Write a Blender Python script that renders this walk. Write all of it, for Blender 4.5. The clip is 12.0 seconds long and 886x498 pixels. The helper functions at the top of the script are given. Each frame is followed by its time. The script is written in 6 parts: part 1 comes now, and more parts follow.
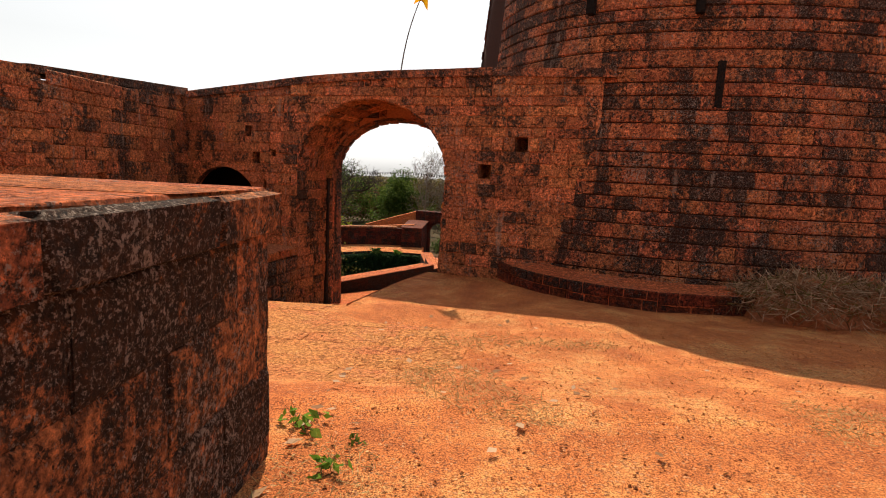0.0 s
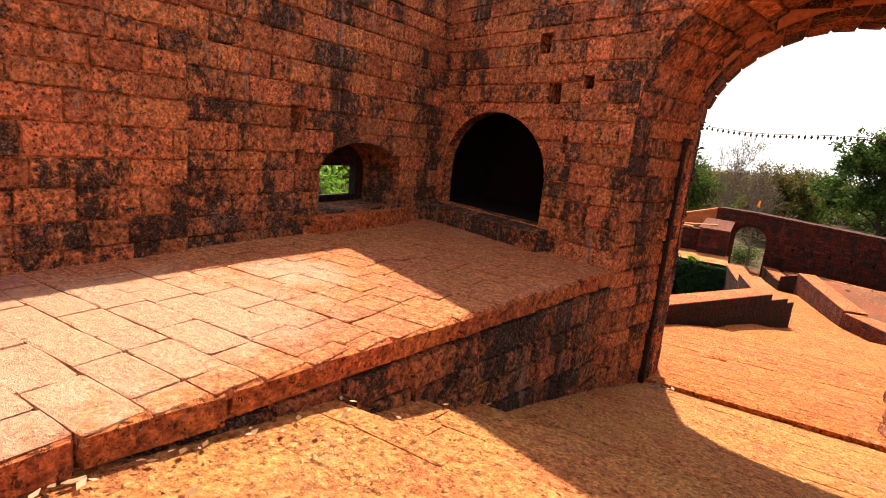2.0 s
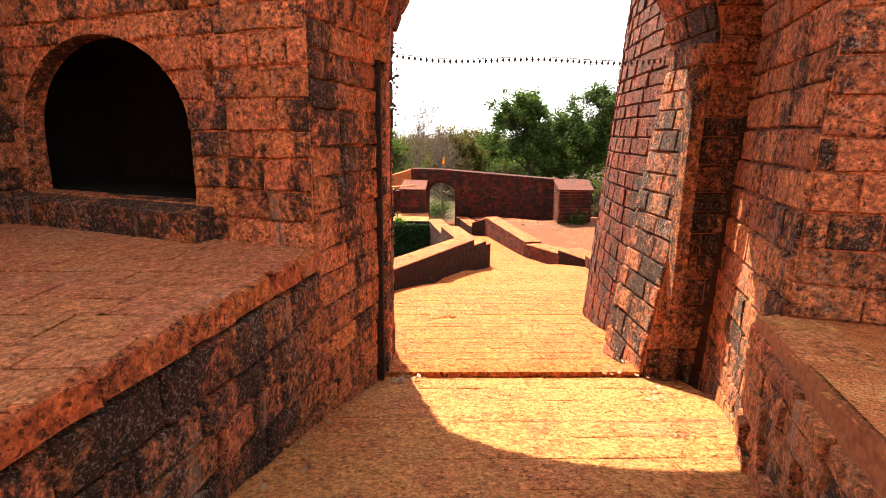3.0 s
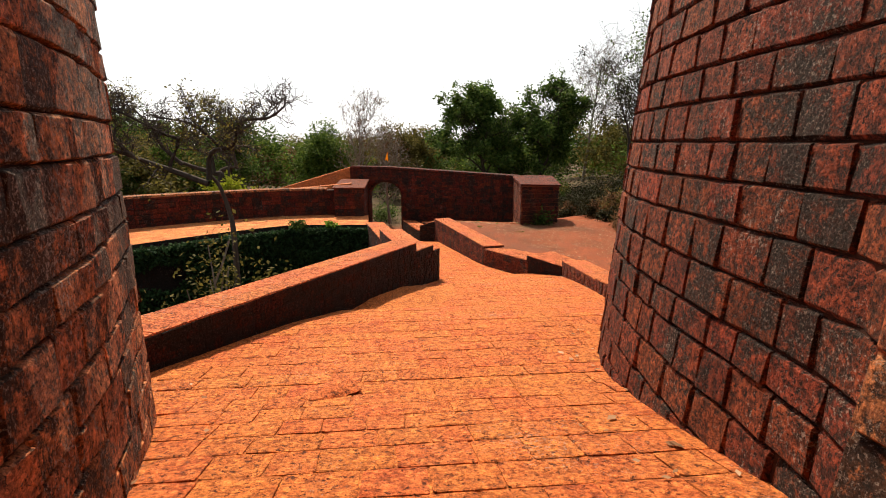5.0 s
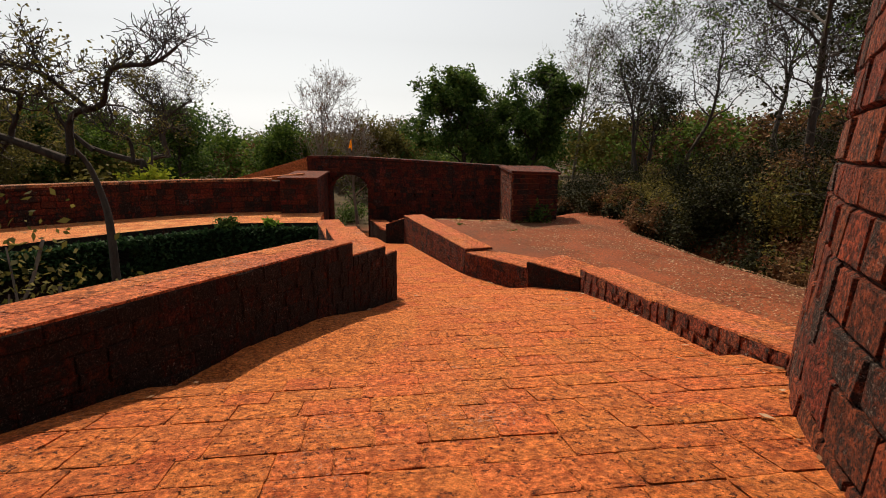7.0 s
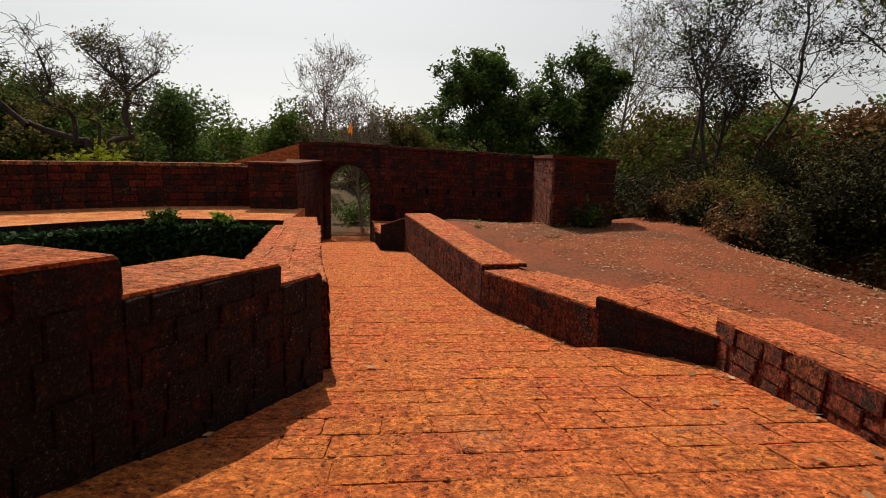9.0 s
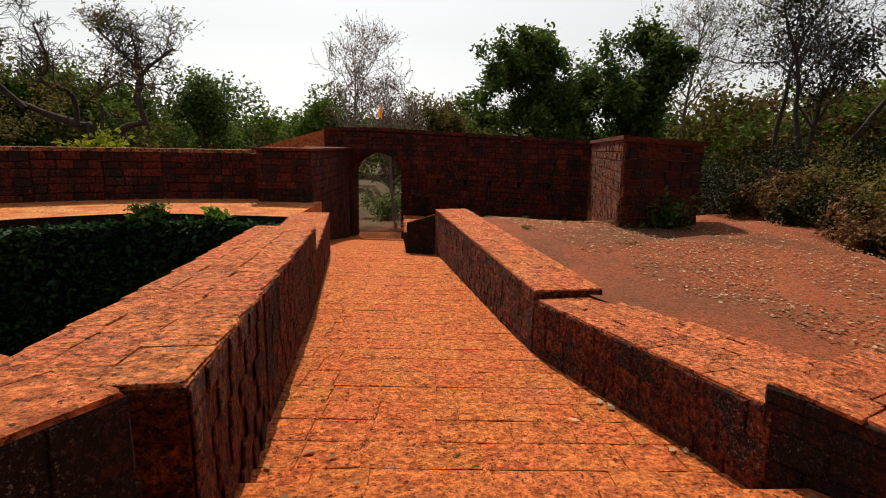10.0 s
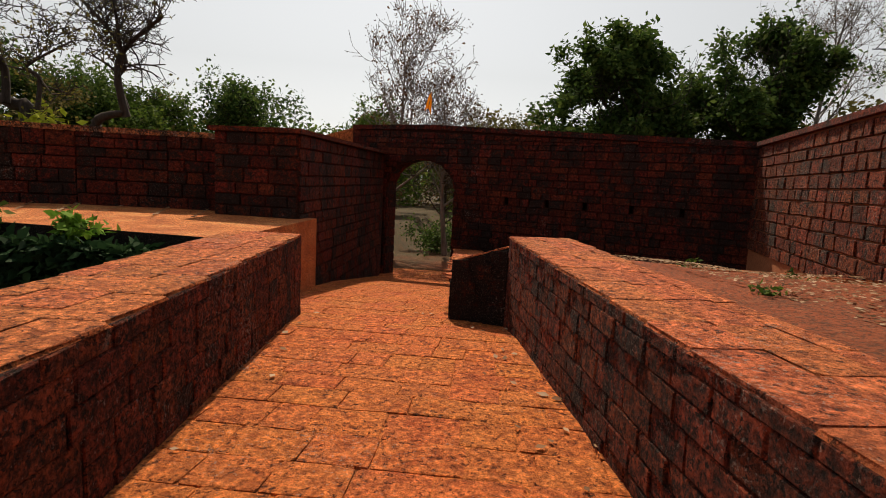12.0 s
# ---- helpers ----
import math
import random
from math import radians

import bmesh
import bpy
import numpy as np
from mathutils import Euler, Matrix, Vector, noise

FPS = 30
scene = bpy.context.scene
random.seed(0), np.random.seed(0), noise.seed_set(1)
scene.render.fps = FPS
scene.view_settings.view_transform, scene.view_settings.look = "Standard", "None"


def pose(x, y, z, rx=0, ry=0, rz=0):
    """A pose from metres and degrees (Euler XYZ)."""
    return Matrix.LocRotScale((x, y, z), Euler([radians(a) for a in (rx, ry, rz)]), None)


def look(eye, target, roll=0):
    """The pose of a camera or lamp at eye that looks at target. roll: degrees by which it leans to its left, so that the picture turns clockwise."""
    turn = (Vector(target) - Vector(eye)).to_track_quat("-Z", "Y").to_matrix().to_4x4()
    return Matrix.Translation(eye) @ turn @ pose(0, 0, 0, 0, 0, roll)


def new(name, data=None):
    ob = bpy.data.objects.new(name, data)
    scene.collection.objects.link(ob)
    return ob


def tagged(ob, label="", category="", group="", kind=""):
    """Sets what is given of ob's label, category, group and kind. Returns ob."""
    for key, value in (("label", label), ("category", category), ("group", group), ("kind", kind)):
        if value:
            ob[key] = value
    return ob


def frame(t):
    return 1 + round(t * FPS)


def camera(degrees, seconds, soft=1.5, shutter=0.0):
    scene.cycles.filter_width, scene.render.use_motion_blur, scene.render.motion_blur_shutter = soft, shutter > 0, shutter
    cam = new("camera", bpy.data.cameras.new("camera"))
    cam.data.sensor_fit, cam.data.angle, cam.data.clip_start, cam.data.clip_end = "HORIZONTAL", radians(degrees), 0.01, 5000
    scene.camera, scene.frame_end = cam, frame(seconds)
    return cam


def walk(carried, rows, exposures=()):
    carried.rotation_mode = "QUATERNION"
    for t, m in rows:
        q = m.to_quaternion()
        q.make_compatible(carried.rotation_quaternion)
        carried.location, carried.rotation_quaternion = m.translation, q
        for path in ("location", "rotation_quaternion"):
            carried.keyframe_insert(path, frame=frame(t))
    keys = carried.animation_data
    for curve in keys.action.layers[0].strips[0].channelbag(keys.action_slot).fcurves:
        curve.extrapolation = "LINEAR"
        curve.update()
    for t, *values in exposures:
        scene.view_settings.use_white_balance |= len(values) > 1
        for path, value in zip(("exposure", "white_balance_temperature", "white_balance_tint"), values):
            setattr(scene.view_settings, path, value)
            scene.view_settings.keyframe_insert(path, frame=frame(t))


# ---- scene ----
cam = camera(79.9, 12.0, soft=1.0)
PATH = [
    (0, (0.46, -0.43, 1.49), (0.397, 1.548, 1.203), 2.8),
    (0.5, (0.413, 0.974, 1.413), (-0.117, 2.877, 1.104), 5.7),
    (1, (0.015, 2.1, 1.41), (-1.152, 3.664, 0.972), 8.3),
    (1.5, (-0.782, 2.975, 1.293), (-1.976, 4.512, 0.83), 7.4),
    (2, (-1.483, 3.966, 1.082), (-2.438, 5.674, 0.669), 5.4),
    (2.5, (-1.74, 4.772, 0.919), (-2.14, 6.69, 0.515), 3.9),
    (3, (-1.704, 5.485, 0.771), (-1.652, 7.438, 0.342), 0.6),
    (5, (-1.116, 9.282, -0.103), (-0.895, 11.23, -0.497), 0.3),
    (5.5, (-0.977, 10.221, -0.208), (-0.735, 12.165, -0.612), 0.4),
    (6, (-0.797, 11.352, -0.356), (-0.533, 13.292, -0.763), 0.4),
    (6.5, (-0.564, 12.326, -0.65), (-0.273, 14.265, -1.044), 0.3),
    (8.5, (0.326, 16.073, -1.467), (0.57, 18.028, -1.815), 1.5),
    (9, (0.549, 17.311, -1.605), (0.743, 19.27, -1.96), 1.4),
    (9.5, (0.749, 18.645, -1.742), (0.869, 20.607, -2.11), 1.9),
    (10, (0.834, 19.497, -1.78), (0.869, 21.458, -2.168), 1.2),
    (10.5, (0.953, 20.758, -2.155), (0.907, 22.725, -2.51), 1.5),
    (11, (0.827, 21.805, -2.295), (0.757, 23.776, -2.628), 2.3),
    (11.5, (0.777, 23.137, -2.428), (0.653, 25.111, -2.725), 2.6),
    (12, (0.687, 24.477, -2.481), (0.505, 26.451, -2.744), 3.0),
]

EXPOSURES = [(0.0, 0.24), (0.5, 0.55), (1.0, 0.58), (1.5, 0.68), (2.0, 1.22), (2.5, 1.6), (3.2, 1.95), (4.8, 0.85), (5.5, 0.15), (6.5, 0.0), (8.5, -0.16), (10.5, 0.12), (11.5, -0.02), (12.0, -0.14)]
walk(cam, [(t, look(eye, target, roll)) for t, eye, target, roll in PATH], EXPOSURES)

# ---- world and sun ----
SUN_EL, SUN_AZ = 50.5, -12.0      # degrees; azimuth from +y, to the left is minus
world = bpy.data.worlds.new("sky")
scene.world = world
world.use_nodes = True
wn, wl = world.node_tree.nodes, world.node_tree.links
sky = wn.new("ShaderNodeTexSky")
sky.sky_type, sky.sun_disc = "NISHITA", False
sky.sun_elevation, sky.sun_rotation = radians(SUN_EL), radians(SUN_AZ)
sky.air_density, sky.dust_density, sky.ozone_density = 1.6, 1.2, 1.0
haze = wn.new("ShaderNodeHueSaturation")
haze.inputs["Saturation"].default_value = 0.1
haze.inputs["Value"].default_value = 1.0
wl.new(sky.outputs["Color"], haze.inputs["Color"])
wl.new(haze.outputs["Color"], wn["Background"].inputs["Color"])
wn["Background"].inputs["Strength"].default_value = 0.105

sun = new("sun", bpy.data.lights.new("sun", "SUN"))
sun.data.energy, sun.data.angle, sun.data.color = 5.0, radians(0.6), (1.0, 0.82, 0.6)
sun_way = Vector((math.sin(radians(SUN_AZ)) * math.cos(radians(SUN_EL)), math.cos(radians(SUN_AZ)) * math.cos(radians(SUN_EL)), math.sin(radians(SUN_EL))))
sun.matrix_world = look(tuple(sun_way * 60), (0, 0, 0))

# ---- materials ----
def nodes_of(name, rough=0.9):
    m = bpy.data.materials.new(name)
    m.use_nodes = True
    n, l = m.node_tree.nodes, m.node_tree.links
    b = n["Principled BSDF"]
    b.inputs["Roughness"].default_value = rough
    b.inputs["Specular IOR Level"].default_value = 0.25
    return m, n, l, b


def ramp(n, l, src, stops):
    r = n.new("ShaderNodeValToRGB")
    while len(r.color_ramp.elements) < len(stops):
        r.color_ramp.elements.new(0.5)
    for e, (p, c) in zip(r.color_ramp.elements, stops):
        e.position, e.color = p, (*c, 1) if len(c) == 3 else c
    l.new(src, r.inputs["Fac"])
    return r.outputs["Color"]


def mixc(n, l, fac, a, b, mode="MIX"):
    x = n.new("ShaderNodeMix")
    x.data_type, x.blend_type = "RGBA", mode
    for sock, v in ((x.inputs[0], fac), (x.inputs[6], a), (x.inputs[7], b)):
        if isinstance(v, bpy.types.NodeSocket):
            l.new(v, sock)
        elif isinstance(v, (int, float)):
            sock.default_value = v
        else:
            sock.default_value = (*v, 1)
    return x.outputs[2]


def mathn(n, l, op, a, b=0.0, c=0.0):
    x = n.new("ShaderNodeMath")
    x.operation = op
    for sock, v in zip(x.inputs, (a, b, c)):
        if isinstance(v, bpy.types.NodeSocket):
            l.new(v, sock)
        else:
            sock.default_value = v
    return x.outputs[0]


def noise_tex(n, l, vec, scale, detail=5, rough=0.6, stretch=None):
    if stretch:
        mp = n.new("ShaderNodeMapping")
        mp.inputs["Scale"].default_value = stretch
        l.new(vec, mp.inputs["Vector"])
        vec = mp.outputs["Vector"]
    t = n.new("ShaderNodeTexNoise")
    t.inputs["Scale"].default_value, t.inputs["Detail"].default_value, t.inputs["Roughness"].default_value = scale, detail, rough
    l.new(vec, t.inputs["Vector"])
    return t.outputs["Fac"]


def piece_random(n, l):
    """A value of its own for every piece, whether it is an object or an island of a joined mesh."""
    o, g = n.new("ShaderNodeObjectInfo"), n.new("ShaderNodeNewGeometry")
    return mathn(n, l, "FRACT", mathn(n, l, "ADD", o.outputs["Random"], g.outputs["Random Per Island"])), g.outputs["Position"]


def laterite(name, light, dark, pit, black=0.5, white=0.12, dust=0.0, bump=0.5, vary=0.5, pitted=0.0, dusty=((0.5, 0.148, 0.04), (0.78, 0.29, 0.085)), lime=0.0, coarse=1.0):
    """Pitted red laterite stone. black: share of dark lichen, white: share of pale lichen, dust: orange dust on it, lime: pale streaks that ran down."""
    m, n, l, b = nodes_of(name, 0.92)
    rnd, pos = piece_random(n, l)
    big = noise_tex(n, l, pos, 1.6, 4, 0.6)
    ridge = noise_tex(n, l, pos, 22 * coarse, 7, 0.68)
    fine = noise_tex(n, l, pos, 50 * coarse, 6, 0.8)
    stone = ramp(n, l, ridge, [(0.4, dark), (0.5, tuple((p + q) / 2 for p, q in zip(light, dark))), (0.6, light)])
    hsv = n.new("ShaderNodeHueSaturation")
    l.new(stone, hsv.inputs["Color"])
    l.new(mathn(n, l, "MULTIPLY", mathn(n, l, "MULTIPLY_ADD", rnd, vary, 1 - vary / 2), mathn(n, l, "MAXIMUM", mathn(n, l, "MULTIPLY_ADD", fine, 5.0, -1.42), 0.16)), hsv.inputs["Value"])
    l.new(mathn(n, l, "MULTIPLY_ADD", mathn(n, l, "FRACT", mathn(n, l, "MULTIPLY", rnd, 7.3)), 0.012, 0.494), hsv.inputs["Hue"])
    col = hsv.outputs["Color"]
    wob = n.new("ShaderNodeVectorMath")
    wob.operation = "MULTIPLY_ADD"
    nz = n.new("ShaderNodeTexNoise")
    nz.inputs["Scale"].default_value, nz.inputs["Detail"].default_value = 34, 4
    l.new(pos, nz.inputs["Vector"])
    l.new(nz.outputs["Color"], wob.inputs[0])
    wob.inputs[1].default_value = (0.05, 0.05, 0.05)
    l.new(pos, wob.inputs[2])
    gather = noise_tex(n, l, pos, 6.5, 5, 0.7)
    hollow = mathn(n, l, "ADD", noise_tex(n, l, wob.outputs["Vector"], 46 * coarse, 6, 0.68), mathn(n, l, "MULTIPLY_ADD", gather, 0.22, pitted - 0.11))
    pitm = ramp(n, l, hollow, [(0.585, (0, 0, 0)), (0.62, (1, 1, 1))])
    col = mixc(n, l, mathn(n, l, "MULTIPLY", pitm, 0.9), col, pit)
    if dust > 0:
        dm = ramp(n, l, noise_tex(n, l, pos, 3.1, 6, 0.68), [(0.42, (0, 0, 0)), (0.62, (1, 1, 1))])
        col = mixc(n, l, mathn(n, l, "MULTIPLY", mathn(n, l, "MULTIPLY", dm, mathn(n, l, "MULTIPLY_ADD", pitm, -0.6, 1.0)), dust), col, mixc(n, l, ramp(n, l, fine, [(0.4, (0, 0, 0)), (0.6, (1, 1, 1))]), *dusty))
    if black > 0:
        streak = noise_tex(n, l, pos, 1.9, 5, 0.65, (1.3, 1.3, 0.45))
        patch = noise_tex(n, l, pos, 15, 8, 0.82)
        per = mathn(n, l, "FRACT", mathn(n, l, "MULTIPLY", rnd, 13.7))
        s = mathn(n, l, "ADD", mathn(n, l, "MULTIPLY", streak, 0.4), mathn(n, l, "ADD", mathn(n, l, "MULTIPLY", patch, 0.55), mathn(n, l, "MULTIPLY_ADD", per, 0.1, -0.025)))
        hi = 0.69 - 0.22 * black
        bm_ = ramp(n, l, s, [(hi - 0.025, (0, 0, 0)), (hi + 0.025, (1, 1, 1))])
        col = mixc(n, l, mathn(n, l, "MULTIPLY", bm_, 0.92), col, (0.01, 0.008, 0.007))
        spk = ramp(n, l, noise_tex(n, l, pos, 75, 6, 0.8), [(0.55, (0, 0, 0)), (0.6, (1, 1, 1))])
        col = mixc(n, l, mathn(n, l, "MULTIPLY", mathn(n, l, "MULTIPLY", spk, bm_), min(1, 2.0 * white)), col, (0.3, 0.23, 0.19))
    if white > 0:
        sp = noise_tex(n, l, pos, 46, 7, 0.78)
        wm = ramp(n, l, mathn(n, l, "ADD", mathn(n, l, "MULTIPLY", sp, 0.72), mathn(n, l, "MULTIPLY", big, 0.28)), [(0.605 - 0.08 * white, (0, 0, 0)), (0.63 - 0.08 * white, (1, 1, 1))])
        col = mixc(n, l, mathn(n, l, "MULTIPLY", wm, min(1, 0.4 + white)), col, (0.4, 0.31, 0.26))
    if lime > 0:
        run = mathn(n, l, "ADD", mathn(n, l, "MULTIPLY", noise_tex(n, l, pos, 3.4, 5, 0.6, (2.2, 2.2, 0.3)), 0.7), mathn(n, l, "MULTIPLY", noise_tex(n, l, pos, 30, 6, 0.75), 0.3))
        col = mixc(n, l, mathn(n, l, "MULTIPLY", ramp(n, l, run, [(0.59, (0, 0, 0)), (0.64, (1, 1, 1))]), lime), col, (0.5, 0.37, 0.29))
    l.new(col, b.inputs["Base Color"])
    hgt = mathn(n, l, "SUBTRACT", mathn(n, l, "ADD", mathn(n, l, "MULTIPLY", ridge, 0.8), mathn(n, l, "MULTIPLY", fine, 0.3)), mathn(n, l, "MULTIPLY", pitm, 0.5))
    bp = n.new("ShaderNodeBump")
    bp.inputs["Strength"].default_value, bp.inputs["Distance"].default_value = bump, 0.05
    l.new(hgt, bp.inputs["Height"])
    l.new(bp.outputs["Normal"], b.inputs["Normal"])
    return m


def plain_mat(name, lo, hi, scale=9, rough=0.85, bump=0.3, dist=0.02, stretch=None):
    m, n, l, b = nodes_of(name, rough)
    rnd, pos = piece_random(n, l)
    f = noise_tex(n, l, pos, scale, 6, 0.65, stretch)
    f2 = noise_tex(n, l, pos, scale * 7, 4, 0.6, stretch)
    s = mathn(n, l, "ADD", mathn(n, l, "MULTIPLY", f, 0.6), mathn(n, l, "ADD", mathn(n, l, "MULTIPLY", f2, 0.25), mathn(n, l, "MULTIPLY", rnd, 0.15)))
    l.new(ramp(n, l, s, [(0.36, lo), (0.64, hi)]), b.inputs["Base Color"])
    bp = n.new("ShaderNodeBump")
    bp.inputs["Strength"].default_value, bp.inputs["Distance"].default_value = bump, dist
    l.new(s, bp.inputs["Height"])
    l.new(bp.outputs["Normal"], b.inputs["Normal"])
    return m


def leaf_mat(name, lo, mid_, hi, through_=0.35):
    m, n, l, b = nodes_of(name, 0.75)
    b.inputs["Specular IOR Level"].default_value = 0.12
    rnd, pos = piece_random(n, l)
    col = ramp(n, l, mathn(n, l, "ADD", mathn(n, l, "MULTIPLY", rnd, 0.7), mathn(n, l, "MULTIPLY", noise_tex(n, l, pos, 0.9, 3), 0.35)), [(0.15, lo), (0.5, mid_), (0.9, hi)])
    l.new(col, b.inputs["Base Color"])
    tr = n.new("ShaderNodeBsdfTranslucent")
    l.new(col, tr.inputs["Color"])
    mx = n.new("ShaderNodeMixShader")
    mx.inputs["Fac"].default_value = through_
    l.new(b.outputs["BSDF"], mx.inputs[1])
    l.new(tr.outputs["BSDF"], mx.inputs[2])
    l.new(mx.outputs["Shader"], n["Material Output"].inputs["Surface"])
    return m


M_WALL = laterite("laterite_wall", (0.72, 0.255, 0.105), (0.3, 0.1, 0.042), (0.05, 0.02, 0.012), 0.74, 0.45, 0, 1.0, 0.5, 0.01, lime=0.5)
M_WALL_DARK = laterite("laterite_blackened", (0.62, 0.21, 0.085), (0.2, 0.065, 0.03), (0.025, 0.012, 0.008), 0.9, 0.5, 0, 1.0, 0.35, 0.02, lime=0.4)
# near-black stone for recesses: their shade is put into the colour
M_RECESS_SHADE = laterite("laterite_recess_shade", (0.03, 0.015, 0.01), (0.012, 0.007, 0.006), (0.006, 0.004, 0.004), 0.95, 0.0, 0, 0.9, 0.3, 0.05)
# tower stone in two copies: this dark one has shade in its colour
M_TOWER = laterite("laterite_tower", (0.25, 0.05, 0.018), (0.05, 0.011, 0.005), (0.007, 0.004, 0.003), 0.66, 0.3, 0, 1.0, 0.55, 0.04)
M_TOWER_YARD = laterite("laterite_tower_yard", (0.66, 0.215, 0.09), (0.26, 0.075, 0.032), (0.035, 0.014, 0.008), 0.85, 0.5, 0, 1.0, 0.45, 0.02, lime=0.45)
M_PAVE = laterite("laterite_paving", (0.66, 0.18, 0.044), (0.31, 0.066, 0.015), (0.05, 0.013, 0.006), 0.0, 0.2, 0.3, 1.0, 0.12, 0.0, coarse=0.75)
M_PAVE_IN = laterite("laterite_flags", (0.64, 0.24, 0.082), (0.4, 0.125, 0.038), (0.14, 0.045, 0.016), 0.0, 0.2, 0.6, 1.0, 0.1, 0.0, ((0.44, 0.16, 0.043), (0.76, 0.4, 0.13)), coarse=0.75)
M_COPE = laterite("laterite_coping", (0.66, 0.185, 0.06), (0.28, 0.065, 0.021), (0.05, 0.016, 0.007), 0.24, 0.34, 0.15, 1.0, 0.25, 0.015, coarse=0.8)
# dark tone carries the far walls' shade as well as their lichen
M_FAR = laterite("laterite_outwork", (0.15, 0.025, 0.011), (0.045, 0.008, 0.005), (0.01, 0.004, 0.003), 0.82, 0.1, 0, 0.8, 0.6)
# near black for parapet sides and recesses: shade in the colour, besides lichen
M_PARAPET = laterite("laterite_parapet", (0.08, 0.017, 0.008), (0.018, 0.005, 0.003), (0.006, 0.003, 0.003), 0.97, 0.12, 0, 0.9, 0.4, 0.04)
M_MORTAR = plain_mat("joint_dirt", (0.24, 0.085, 0.036), (0.54, 0.2, 0.085), 30, 0.95, 0.6)
M_JOINT_DARK = plain_mat("joint_shade", (0.016, 0.006, 0.004), (0.06, 0.018, 0.008), 30, 0.95, 0.6)
M_BARK = plain_mat("bark", (0.02, 0.015, 0.012), (0.075, 0.057, 0.045), 14, 0.9, 0.5, 0.02, (1, 1, 0.25))
M_BARK_PALE = plain_mat("bark_pale", (0.12, 0.1, 0.085), (0.3, 0.26, 0.22), 14, 0.9, 0.4, 0.02, (1, 1, 0.25))
M_LEAF_DARK = leaf_mat("leaf_dark", (0.024, 0.05, 0.011), (0.056, 0.105, 0.02), (0.14, 0.195, 0.042), 0.35)
# thicket leaves: backlit shade is put into this near-black copy of the green
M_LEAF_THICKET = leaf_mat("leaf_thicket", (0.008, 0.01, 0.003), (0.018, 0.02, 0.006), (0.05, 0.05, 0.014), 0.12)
M_LEAF_MID = leaf_mat("leaf_mid", (0.03, 0.06, 0.01), (0.075, 0.13, 0.02), (0.16, 0.21, 0.035))
M_LEAF_OLIVE = leaf_mat("leaf_olive", (0.05, 0.05, 0.013), (0.12, 0.105, 0.026), (0.22, 0.18, 0.045))
M_LEAF_BROWN = leaf_mat("leaf_brown", (0.08, 0.042, 0.02), (0.15, 0.075, 0.033), (0.22, 0.12, 0.05), 0.2)
M_LEAF_BRIGHT = leaf_mat("leaf_bright", (0.09, 0.19, 0.02), (0.14, 0.28, 0.03), (0.24, 0.38, 0.05))
M_LEAF_YELLOW = leaf_mat("leaf_yellow", (0.3, 0.36, 0.03), (0.42, 0.48, 0.04), (0.55, 0.55, 0.06))
M_IVY = leaf_mat("ivy_leaf", (0.012, 0.03, 0.012), (0.025, 0.06, 0.022), (0.05, 0.1, 0.035), 0.25)
M_DRY = leaf_mat("dry_leaf", (0.16, 0.08, 0.04), (0.3, 0.17, 0.09), (0.55, 0.4, 0.27), 0.2)
M_STRAW = leaf_mat("straw", (0.3, 0.2, 0.08), (0.42, 0.3, 0.13), (0.5, 0.38, 0.18), 0.2)
M_FLAG = leaf_mat("flag_cloth", (0.75, 0.2, 0.008), (0.85, 0.27, 0.012), (0.9, 0.34, 0.02), 0.4)
M_FLAG_YELLOW = leaf_mat("flag_cloth_yellow", (0.75, 0.38, 0.008), (0.8, 0.42, 0.012), (0.85, 0.48, 0.02), 0.4)
M_POLE = plain_mat("pole_metal", (0.1, 0.09, 0.08), (0.2, 0.18, 0.16), 20, 0.5)
M_STRING = plain_mat("string", (0.03, 0.03, 0.025), (0.07, 0.06, 0.05), 30, 0.9)


